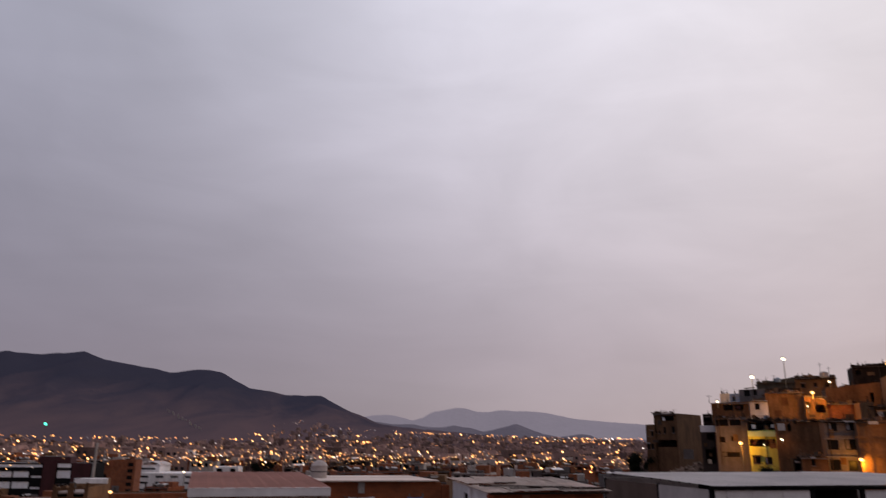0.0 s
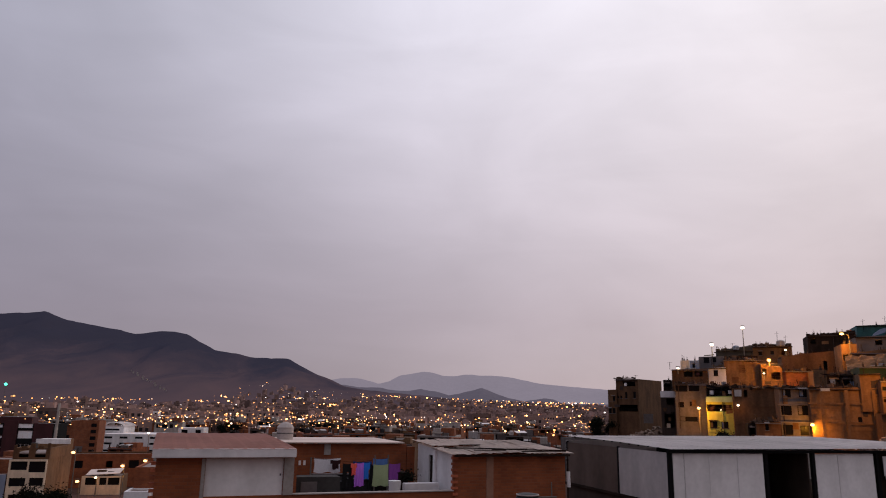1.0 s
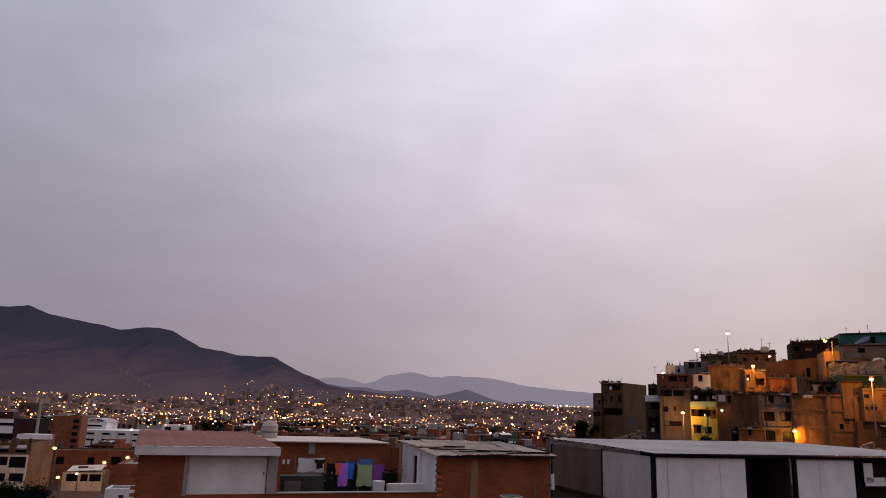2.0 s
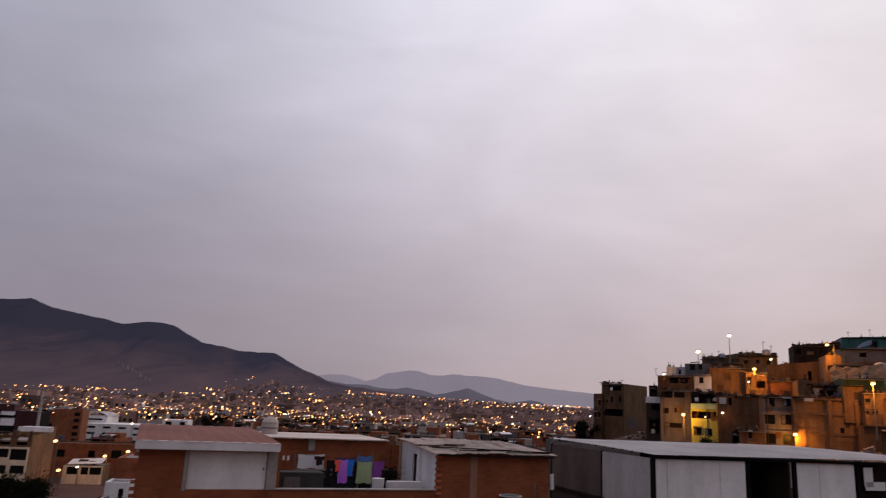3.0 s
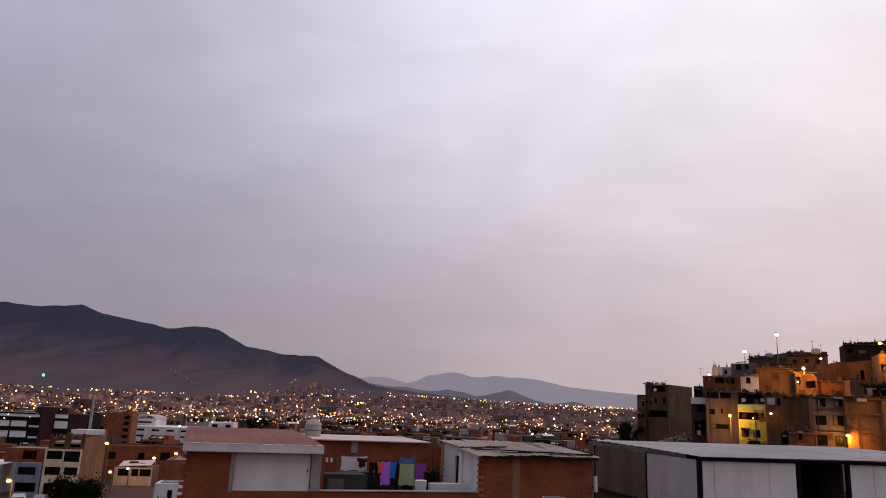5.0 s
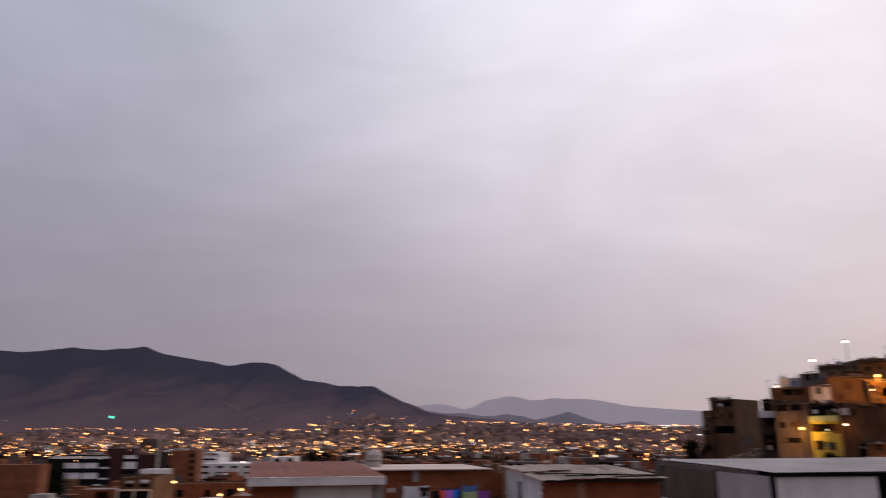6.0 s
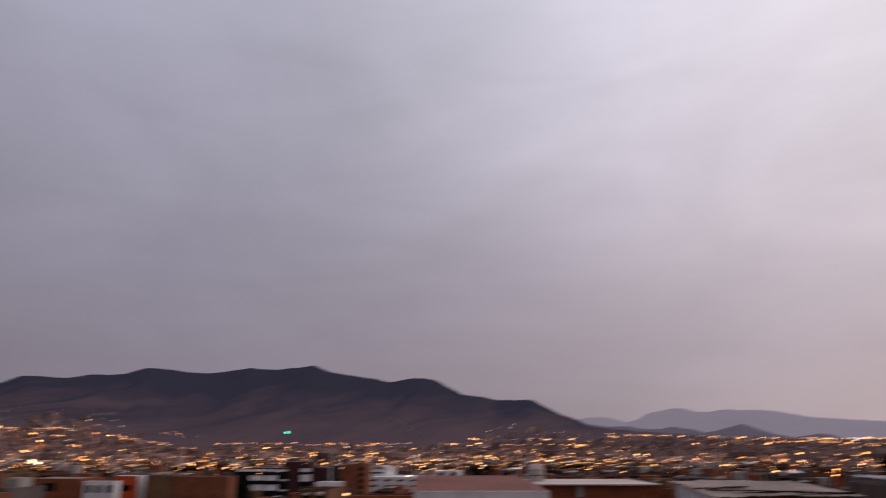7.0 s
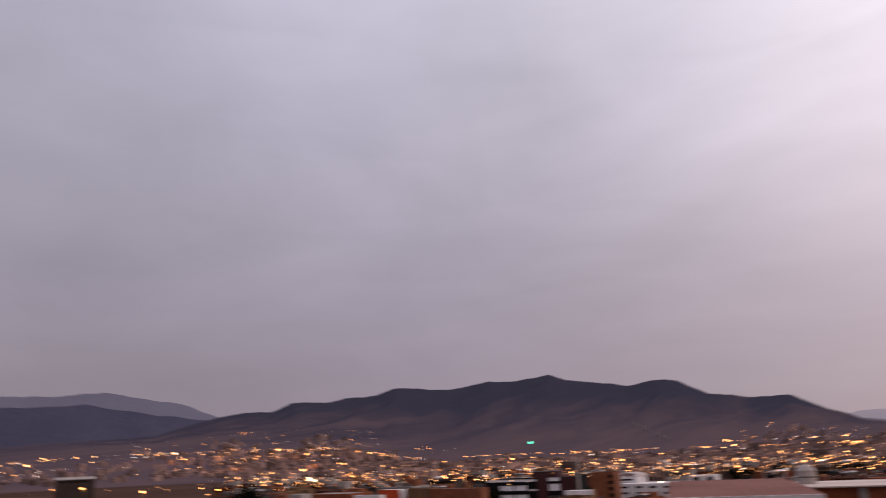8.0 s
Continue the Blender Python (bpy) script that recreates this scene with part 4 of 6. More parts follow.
street_lamp(60.94, 87.83, 12.73, 19.73, (-0.4, -0.6), 1500, "orange sodium street lamp glowing on a wall-side pole")
street_lamp(62.57, 129.58, 23.84, 29.84, (-0.39, -0.81), 160, "bright pale lamp on a tall hilltop post", white=True, size=0.36, power_colour=(1, 0.75, 0.4))
street_lamp(55.94, 128.23, 22.44, 26.44, (-0.36, -0.82), 160, "bright pale lamp on a short hilltop post", white=True, size=0.36, power_colour=(1, 0.75, 0.4))
street_lamp(45.1, 117.01, 20.38, 21.38, (-0.32, -0.84), 30, "small white lamp on a brick parapet", white=True, size=0.2)
street_lamp(71.58, 131.7, 25.1, 26.1, (-0.43, -0.79), 60, "small white lamp by a rooftop door", white=True, size=0.22)
street_lamp(57.12, 112.2, 19.57, 20.57, (-0.41, -0.8), 30, "small white lamp at a doorway", white=True, size=0.14)
street_lamp(50.89, 108.56, 14.93, 15.53, (-0.38, -0.81), 40, "white wall lamp on a brown rendered wall", white=True, size=0.2)
street_lamp(50.07, 112.89, 14.32, 14.82, (-0.36, -0.82), 25, "small lamp inside a green balcony", white=True, size=0.1, power_colour=(0.6, 1, 0.7))


def tent(x, y, z, w, h, label):
    t = root("tarpaulin", label, "tarpaulin", pose(x, y, z, 0, 0, -22))
    bm = bmesh.new()
    n = 10
    rows = [[bm.verts.new((w * i / n, yy, h * (1 - abs(i / n - 0.5) * 2) ** 0.8 * f + 0.04 * math.sin(i * 2 + yy))) for i in range(n + 1)] for yy, f in ((-1.2, 0.9), (0, 1.0), (1.5, 0.85))]
    for a, b in zip(rows, rows[1:]):
        for i in range(n):
            bm.faces.new((a[i], a[i + 1], b[i + 1], b[i]))
    bmesh.ops.solidify(bm, geom=bm.faces[:], thickness=0.02)
    part("sheet", bm, M["white"], t)
    part("ridge_pole", rods(((w / 2, -1.2, -3.0), (w / 2, -1.2, h * 0.85), 0.04)), M["pole"], t)


def slab(name, label, cat, x, y, th, w, d, z0, z1, mat):
    r = root(name, label, cat, pose(x, y, z0, 0, 0, th))
    part(name.split("_")[-1], boxes((0, w, -d, 0.0, 0, z1 - z0), bevel=0.02), M[mat], r)
    return r


slab("balcony_slab", "white painted balcony front on a narrow house", "balcony", 44.07, 122.83, -22, 2.4, 0.5, 16.7, 17.75, "white")
slab("balcony_band", "pale green painted band over a balcony", "balcony", 47.5, 112.25, -22, 3.85, 0.25, 15.9, 16.7, "green_pale")
slab("string_course", "projecting grey cement ledge between storeys", "ledge", 51.9, 98.75, -22, 3.75, 0.2, 15.45, 15.6, "concrete_dark")
slab("string_course", "projecting grey cement ledge between storeys", "ledge", 51.9, 98.75, -22, 3.75, 0.2, 13.1, 13.25, "concrete_dark")
slab("shed_fascia", "white fascia board along a low shed", "fascia", 48.2, 98.5, -22, 3.1, 0.15, 11.05, 11.3, "white")
slab("wall_cloth", "pale cloth hung on a brown wall", "cloth", 50.4, 108.5, -22, 1.0, 0.05, 16.75, 17.75, "grey_sheet")
slab("wall_cloth", "pale cloth draped over a wall top", "cloth", 55.6, 94.3, -22, 1.1, 0.08, 17.3, 17.7, "grey_sheet")
slab("block_wall", "pale plastered block below a brick wall", "wall", 44.6, 133.7, -22, 1.7, 0.2, 12.2, 13.9, "render_grey")
for k, (x, y) in enumerate(((55.65, 94.6), (58.4, 93.45), (61.3, 92.25))):
    slab("wall_pillar", "rendered pillar standing out of a blank wall", "pillar", x - 0.1, y - 0.05, -22, 0.42, 0.07, 6.0, 17.5, "render_tan")
for z in (13.15, 15.6):
    slab("wall_band", "rendered floor band across a blank wall", "ledge", 54.3, 95.3, -22, 8.4, 0.06, z, z + 0.22, "render_tan")


def rubble(x, y, z, rx, ry, h, count, label, seed):
    """A heap of broken masonry and planks."""
    g = random.Random(seed)
    bm = bmesh.new()
    for _ in range(count):
        a, q = g.uniform(0, 6.28), math.sqrt(g.uniform(0, 1))
        c = Vector((rx * q * math.cos(a), ry * q * math.sin(a), h * (1 - q) * g.uniform(0.5, 1.1)))
        e = [g.uniform(0.1, 0.45), g.uniform(0.1, 0.35), g.uniform(0.06, 0.25)]
        if g.random() < 0.06:
            e = [g.uniform(0.5, 1.0), 0.1, 0.06]
        m = Matrix.Translation(c) @ Euler((g.uniform(-.5, .5), g.uniform(-.5, .5), g.uniform(0, 3))).to_matrix().to_4x4()
        for v in add_box(bm, -e[0], e[0], -e[1], e[1], -e[2], e[2]):
            v.co = m @ v.co
    me = bpy.data.meshes.new("rubble_heap"); bm.to_mesh(me); bm.free(); me.materials.append(M["rubble"])
    ob = tagged(new("rubble_heap", me), label, "rubble", kind="stuff"); ob.matrix_basis = pose(x, y, z)


rubble(46.6, 131.0, 9.8, 5.4, 2.2, 2.0, 320, "heap of pale broken masonry below a brick house", 1)
rubble(59.5, 87.5, 9.8, 3.5, 1.6, 2.0, 200, "heap of dark clutter and planks at a wall's foot", 2)


def roof_junk(x, y, z, th, w, d, h, count, label, seed):
    """Boards, posts, boxes and rags piled along a roof terrace."""
    g = random.Random(seed)
    bm = bmesh.new()
    for _ in range(count):
        kind = g.random()
        if kind < 0.3:
            e = (g.uniform(0.4, 1.1), 0.03, g.uniform(0.05, 0.12))
        elif kind < 0.5:
            e = (0.035, 0.035, g.uniform(0.4, h))
        elif kind < 0.8:
            e = (g.uniform(0.12, 0.4), g.uniform(0.12, 0.35), g.uniform(0.1, 0.35))
        else:
            e = (g.uniform(0.3, 0.8), g.uniform(0.3, 0.7), 0.02)
        c = Vector((g.uniform(0, w), g.uniform(0, d), e[2] + (g.uniform(0, h * 0.6) if kind < 0.3 or kind > 0.8 else g.uniform(0, 0.3))))
        m = Matrix.Translation(c) @ Euler((g.uniform(-.25, .25), g.uniform(-.3, .3), g.uniform(-.5, .5))).to_matrix().to_4x4()
        for v in add_box(bm, -e[0], e[0], -e[1], e[1], -e[2], e[2]):
            v.co = m @ v.co
    me = bpy.data.meshes.new("roof_junk"); bm.to_mesh(me); bm.free(); me.materials.append(M["junk"])
    ob = tagged(new("roof_junk", me), label, "junk", kind="stuff"); ob.matrix_basis = pose(x, y, z, 0, 0, th)


# terrace clutter, its dark pieces also added for the shadows between tiers
for k, (x, y, z, w, h) in enumerate(((44.4, 117.0, 18.5, 4.6, 0.7), (48.2, 113.3, 18.1, 3.8, 0.5), (50.4, 109.1, 17.75, 6.2, 0.7), (52.4, 99.2, 17.5, 3.7, 0.8), (54.8, 95.7, 17.4, 8.2, 0.7),
                                     (58.8, 97.9, 19.4, 3.9, 0.8), (53.2, 117.7, 22.4, 5.3, 0.5), (60.5, 113.0, 20.6, 4.4, 0.7), (64.0, 119.1, 23.5, 9.0, 0.8), (68.1, 106.3, 23.1, 4.5, 0.8),
                                     (59.2, 133.7, 25.5, 6.0, 0.6), (67.2, 135.5, 26.9, 6.6, 0.5), (75.1, 130.1, 28.4, 8.0, 0.5), (43.4, 145.9, 20.35, 3.4, 0.5), (48.6, 98.9, 12.9, 3.0, 0.5), (61.3, 90.4, 18.3, 4.7, 0.6))):
    roof_junk(x, y, z, -22, w, 2.2, h, int(14 + w * 7), "grimy boards, posts and boxes left on a roof terrace", 40 + k)


def earth_bank():
    """A bare earth bank with worn steps, above the green awning."""
    g = np.linspace(0, 1, 40)
    U, V = np.meshgrid(g, np.linspace(0, 1, 22), indexing="ij")
    X = 61.6 + 5.8 * U + 4.4 * V
    Y = 97.2 - 3.9 * U + 7.6 * V
    Z = 18.4 + 3.7 * V ** 0.85 + 0.55 * noise2(X, Y, 1.6, 4) + 0.5 * np.floor(V * 7 + 1.2 * U) / 7 + 0.9 * U * V
    n = U.shape[1]
    faces = [(i * n + j, (i + 1) * n + j, (i + 1) * n + j + 1, i * n + j + 1) for i in range(39) for j in range(n - 1)]
    me = bpy.data.meshes.new("earth_bank")
    me.from_pydata(np.stack([X, Y, Z], -1).reshape(-1, 3).tolist(), [], faces)
    me.materials.append(M["earth"])
    return tagged(new("earth_bank", me), "bare earth bank lit orange between hillside houses", "bank", kind="structure")


earth_bank()


tent(55.4, 87.9, 10.2, 2.4, 0.75, "white tarpaulin pitched like a low tent")
tent(52.3, 90.0, 10.3, 2.0, 0.4, "pale tarpaulin sagging over a low roof")
for x, y, z, h in ((70.54, 132.4, 26.6, 3.0), (71.75, 131.7, 26.5, 2.3), (84.5, 127.6, 29.4, 2.3), (87.4, 125.6, 29.6, 2.5), (44.5, 119.0, 21.2, 1.3), (46.8, 144.2, 20.6, 0.9), (62.5, 134.0, 26.0, 1.4)):
    a = root("aerial", "thin television aerial mast on a roof", "aerial", pose(x, y, z), "aerials on the roofs")
    part("mast", rods(((0, 0, 0), (0, 0, h), 0.035)), M["black"], a)
    part("crossbar", rods(((-0.45, 0, h * 0.85), (0.45, 0, h * 0.9), 0.02)), M["black"], a)
for x, y, z, r, mt, lab in ((62.0, 131.5, 25.9, 0.55, "blue_paint", "small blue water tank on a hilltop roof"), (71.0, 132.2, 26.9, 0.75, "tank_grey", "pale round water tank on a hilltop roof"),
                            (72.2, 102.0, 22.6, 0.8, "tank_grey", "pale domed tank on a lit roof")):
    w = root("roof_tank", lab, "water tank", pose(x, y, z), "tanks on the hillside roofs")
    smooth(part("tank", lathe([(r * 0.9, 0), (r, 0.1), (r, r * 1.1)], 20), M[mt], w))
    smooth(part("lid", lathe([(r, r * 1.1), (r * 0.7, r * 1.35), (r * 0.1, r * 1.5)], 20), M[mt], w))
awning = root("teal_awning", "pale torn tarpaulin hanging from a teal house", "tarpaulin", pose(84.0, 125.2, 28.0, 0, 0, -22))
bm = bmesh.new()
q = [[bm.verts.new((x0, -y0, z0)) for x0, y0, z0 in r] for r in (((0, 0.8, 0.1), (1.4, 0.9, 0.6), (2.6, 0.8, 1.0)), ((0.6, 0.1, 0.8), (1.6, 0.1, 1.5), (2.8, 0.1, 1.9)))]
for i in range(2):
    bm.faces.new((q[0][i], q[0][i + 1], q[1][i + 1], q[1][i]))
bmesh.ops.solidify(bm, geom=bm.faces[:], thickness=0.02)
part("sheet", bm, M["blue_paint"], awning)

# ---- the house whose roof the viewer stands on ----
house("house", "plain brick house with a flat cement roof underfoot", -5.0, -7.0, 10, 10.0, 8.0, 0, 12.6, "brick", parapet=0.25, roof="concrete")

# ---- the rooftops across the street: a shared frame, x along the fronts, y away from the eye ----
ROOF = pose(1.86, 25.93, 0, 0, 0, 17.5)


def rooftop_house():
    h = root("rooftop_house", "brick rooftop house with white fascia and red roof", "house", ROOF)
    part("front_wall", wall_mesh(9.75, 0, 12.4, [(1.45, 3.85, 11.24, 12.38), (4.12, 9.74, 11.24, 12.4)], 0.2), M["brick"], h, at=pose(-9.72, 0, 0))
    part("left_wall", boxes((-9.72, -9.52, 0.2, 8.6, 0, 12.4)), M["brick"], h)
    part("back_wall", boxes((-9.5, -5.6, 8.4, 8.6, 0, 12.6)), M["brick"], h)
    part("party_wall", boxes((-5.62, -5.42, 0.2, 8.4, 10.2, 12.5)), M["brick"], h)
    part("column", boxes((-8.39, -8.28, -0.03, 0.3, 11.2, 12.38), bevel=0.012), M["concrete"], h, "grey cement column")
    part("column", boxes((-5.87, -5.55, -0.03, 0.3, 11.24, 12.38), bevel=0.012), M["concrete"], h, "grey cement column")
    panel = part("panel", boxes((-8.27, -5.88, 0.1, 0.14, 11.2, 12.38)), M["white_sheet"], h, "large smooth white panel")
    part("latch", boxes((-5.98, -5.95, 0.08, 0.1, 11.83, 11.9)), M["black"], panel)
    part("fascia", boxes((-9.85, -5.55, -0.35, -0.15, 12.42, 12.68), bevel=0.015), M["white"], h, "white painted fascia board")
    bm = bmesh.new()
    rows = [(-0.36, 12.67), (1.5, 12.74), (4.0, 12.80), (8.0, 12.86)]
    lo = [[bm.verts.new((-9.86 + 4.32 * i / 30, y, z + 0.012 * math.sin(i * 2.1))) for i in range(31)] for y, z in rows]
    for a, b in zip(lo, lo[1:]):
        for i in range(30):
            bm.faces.new((a[i], a[i + 1], b[i + 1], b[i]))
    bmesh.ops.solidify(bm, geom=bm.faces[:], thickness=0.03)
    part("roof", bm, M["roof_red"], h, "faded red ribbed roof sheet")
    part("terrace_coping", boxes((-5.55, -0.02, -0.05, 0.25, 11.243, 11.28), bevel=0.008), M["concrete"], h, "thin cement coping")
    part("terrace_floor", boxes((-5.4, 0.0, 0.2, 4.4, 10.0, 10.2)), M["concrete_dark"], h)
    part("back_brick_wall", boxes((-5.4, -0.35, 4.4, 4.6, 10.2, 12.6)), M["brick"], h)
    part("back_column", boxes((-0.33, 0.0, 4.38, 4.62, 10.2, 12.5), bevel=0.01), M["brick"], h)
    part("back_roof", boxes((-5.5, -0.5, 4.2, 8.8, 12.64, 12.68)), M["hut_roof"], h, "dusty flat roof sheet")
    for a in (-4.84, -4.66, -4.48):
        part("painted_mark", boxes((a, a + 0.09, 4.392, 4.4, 11.82, 11.99)), M["roof_sheet"], h, "faded pale painted mark")
    part("roof_post", boxes((-3.7, -3.45, 4.36, 4.41, 12.2, 12.6)), M["concrete"], h)
    tooth = boxes((0, 0.2, 0, 0.2, 0, 0.09), bevel=0.006)
    first = part("brick", tooth, M["brick_raw"], h, at=pose(-9.86, 0.0, 12.2))
    for i in range(1, 22):
        part("brick", first.data, None, h, at=pose(-9.86, 0.0, 12.2 - 0.2 * i))
    for i in range(22):
        part("brick", first.data, None, h, at=pose(-0.06, -0.04, 12.3 - 0.2 * i))
    for i in range(5):
        part("brick", first.data, None, h, at=pose(-9.15, -0.02, 11.0 - 0.2 * i) @ Matrix.Diagonal((0.5, 1, 0.8, 1)))
    return h


def brick_hut():
    h = root("brick_hut", "brick rooftop room with a white side wall under patched roof sheets", "hut", ROOF)
    part("front_wall", boxes((0.0, 4.4, 0, 0.2, 0, 12.44)), M["brick"], h)
    part("side_wall", wall_mesh(3.75, 0, 12.44, [(1.95, 2.45, 10.4, 12.3)], 0.2, lean=0.22), M["white"], h, "white painted side wall", at=pose(0.2, 0.2, 0, 0, 0, 90))
    part("door", boxes((0.06, 0.1, 2.15, 2.65, 10.2, 12.3)), M["dark_wood"], h)
    part("side_pier", boxes((-0.1, 0.0, 1.75, 1.95, 10.2, 12.5), bevel=0.01), M["white"], h)
    part("right_wall", boxes((4.2, 4.4, 0.2, 4.4, 0, 12.5)), M["brick"], h)
    part("back_wall", boxes((0.2, 4.2, 4.0, 4.2, 0, 12.65)), M["brick"], h)
    part("column", boxes((1.22, 1.5, -0.02, 0.1, 0, 12.44), bevel=0.01), M["cement_smear"], h, "cement-smeared brick column")
    g = random.Random(5)
    for k in range(5):
        for j in range(2):
            x0, y0 = -0.15 + 0.95 * k, -0.25 + 2.25 * j
            bm = bmesh.new()
            nx = 10
            top = []
            for b in range(4):
                y = y0 + 2.5 * b / 3
                top.append([bm.verts.new((x0 + 1.02 * a / nx, y, 12.5 + 0.055 * (y + 0.25) + 0.004 * math.cos(a * math.pi) + 0.02 * k * (j == 0) * 0.4 + 0.03 * j + 0.02 * math.sin(1.3 * k + 2 * y + 3 * j) + g.uniform(-0.016, 0.016))) for a in range(nx + 1)])
            for r0, r1 in zip(top, top[1:]):
                for a in range(nx):
                    bm.faces.new((r0[a], r0[a + 1], r1[a + 1], r1[a]))
            bmesh.ops.solidify(bm, geom=bm.faces[:], thickness=0.025)
            part("roof_panel", bm, M["hut_roof"], h, at=pose(0, 0, 0.01 * g.uniform(-1, 1), 0, 0.3 * g.uniform(-1, 1), 0.8 * g.uniform(-1, 1)))
    for a, b, y in ((0.1, 1.5, 1.3), (1.2, 2.2, 0.9), (1.6, 2.9, 0.35), (2.4, 4.3, -0.1)):
        part("roof_batten", rods(((a, y, 12.63), (b, y - 0.25, 12.62), 0.022)), M["dark_wood"], h)
    part("downpipe", rods(((4.52, -0.05, 11.3), (4.5, -0.05, 11.85), 0.07)), M["white"], h, "short broken white downpipe")
    part("bracket_pole", rods(((4.5, -0.02, 9), (4.5, -0.02, 12.3), 0.035)), M["dark_wood"], h)
    # dark strip in place of the shaded gap below the roof edge
    part("eaves_board", boxes((-0.05, 4.5, -0.22, -0.14, 12.40, 12.47)), M["dark_wood"], h)
    for x0, x1, y0, y1, a in ((0.15, 1.3, 0.9, 0.98, 3), (0.9, 2.1, 0.3, 0.37, -4), (2.0, 3.2, 0.62, 0.69, 2), (2.6, 4.4, -0.12, -0.05, 1), (1.0, 1.9, 2.0, 2.07, 5)):
        part("sheet_gap", boxes((0, x1 - x0, 0, y1 - y0, 0, 0.03)), M["dark_wood"], h, at=pose(x0, y0, 12.535 + 0.055 * (y0 + 0.25) + 0.012, 3, 0, a))
    return h


rooftop_house()
brick_hut()


def garment(label, x, y, z, w, h, mat_colour, waist=1.0, split=False, sleeves=False):
    """A hanging cloth: a thin, softly folded sheet with thickness."""
    m = material("cloth", mat_colour, 0.95, vary=0.18, scale=6, bump=0.2)
    bm = bmesh.new()
    nx, nz = 12, 12
    g = random.Random(int(x * 100))
    ph, amp = g.uniform(0, 6), g.uniform(0.015, 0.04)
    grid = []
    for k in range(nz + 1):
        f = k / nz
        ww = w * (waist + (1 - waist) * f) * (1 + 0.03 * math.sin(5 * f + ph))
        grid.append([bm.verts.new((x + ww * (i / nx - 0.5), y + amp * f * math.sin(i * 1.7 + ph + f), z - h * f + 0.02 * math.sin(i * 0.9 + ph) * f - 0.03 * math.sin(math.pi * i / nx) * (1 - f))) for i in range(nx + 1)])
    for k in range(nz):
        for i in range(nx):
            if split and k > 3 and i in (5, 6):
                continue
            if sleeves and k > 4 and i in (0, 1, 10, 11):
                continue
            bm.faces.new((grid[k][i], grid[k][i + 1], grid[k + 1][i + 1], grid[k + 1][i]))
    bmesh.ops.delete(bm, geom=[v for v in bm.verts if not v.link_faces], context="VERTS")
    bmesh.ops.solidify(bm, geom=bm.faces[:], thickness=0.012)
    me = bpy.data.meshes.new("garment")
    bm.to_mesh(me); bm.free()
    me.materials.append(m)
    ob = smooth(new("garment", me), 60)
    ob.matrix_basis = ROOF
    return tagged(ob, label, "clothing", "washing on the line")


LINE_Y = 2.2
garment("white bedsheet hanging on a rooftop clothesline", -3.95, LINE_Y + 0.3, 12.2, 0.95, 0.5, (0.72, 0.71, 0.76))
garment("black top with red trim on the clothesline", -3.72, LINE_Y, 12.16, 0.36, 0.32, (0.03, 0.008, 0.01), sleeves=True)
garment("long black trousers hanging on the clothesline", -3.25, LINE_Y, 12.04, 0.4, 0.85, (0.008, 0.008, 0.009), split=True)
garment("small red shirt on the clothesline", -3.06, LINE_Y - 0.1, 12.06, 0.22, 0.42, (0.85, 0.13, 0.10), sleeves=True)
garment("bright purple towel on the clothesline", -2.85, LINE_Y - 0.05, 12.06, 0.34, 0.82, (0.52, 0.17, 0.78))
garment("blue shirt on the clothesline", -2.57, LINE_Y + 0.05, 12.06, 0.3, 0.58, (0.03, 0.2, 0.75), sleeves=True)
garment("navy cloth pegged on the clothesline", -2.7, LINE_Y + 0.1, 12.1, 0.7, 0.2, (0.02, 0.05, 0.17))
garment("dark trousers hanging on the clothesline", -2.25, LINE_Y + 0.06, 12.0, 0.36, 1.0, (0.01, 0.01, 0.012), split=True)
garment("olive green towel on the clothesline", -2.05, LINE_Y - 0.08, 12.0, 0.6, 0.76, (0.33, 0.40, 0.22), waist=0.9)
garment("blue and white checked shirt on the clothesline", -2.05, LINE_Y, 12.2, 0.55, 0.26, (0.08, 0.16, 0.38))
garment("purple shirt on the clothesline", -1.52, LINE_Y, 12.02, 0.46, 0.6, (0.24, 0.06, 0.32))

line = root("clothesline", "thin wire clothesline with end posts", "clothesline", ROOF)
part("wire", rods(((-4.6, LINE_Y, 12.22), (-3.0, LINE_Y, 12.07), 0.006), ((-3.0, LINE_Y, 12.07), (-1.75, LINE_Y, 12.2), 0.006)), M["black"], line)
part("post", rods(((-4.6, LINE_Y, 10.2), (-4.6, LINE_Y, 12.25), 0.03)), M["pole"], line)
part("post", rods(((-1.75, LINE_Y, 10.2), (-1.75, LINE_Y, 12.32), 0.03)), M["pole"], line)
part("post", rods(((-2.25, LINE_Y, 10.2), (-2.25, LINE_Y, 12.3), 0.025)), M["pole"], line)

# basin colour is darkened for the shade low on the terrace
shed = root("water_basin", "grey cement wash basin against the terrace wall", "basin", ROOF @ pose(-4.6, 1.3, 10.2))
part("basin", boxes((-0.85, 0.8, -0.4, 0.4, 0, 1.5), bevel=0.02), M["soot"], shed)
part("inset", boxes((-0.55, 0.0, -0.44, -0.4, 0.7, 1.35), bevel=0.01), M["concrete_dark"], shed, "pale cement slab")
tub_wall = root("terrace_wall", "low dark grey cement wall behind the washing", "wall", ROOF @ pose(-4.3, 3.2, 10.2))
part("wall", boxes((0, 2.5, 0, 0.16, 0, 1.34), bevel=0.02), M["soot"], tub_wall)
part("coping", boxes((-0.04, 2.54, -0.04, 0.2, 1.343, 1.4), bevel=0.015), M["concrete_dark"], tub_wall)
low = root("parapet_block", "low white painted block wall on the terrace", "wall", ROOF @ pose(-0.75, 1.2, 10.2))
part("block", boxes((-0.7, 0.6, -0.15, 0.15, 0, 1.22), bevel=0.015), M["white"], low)
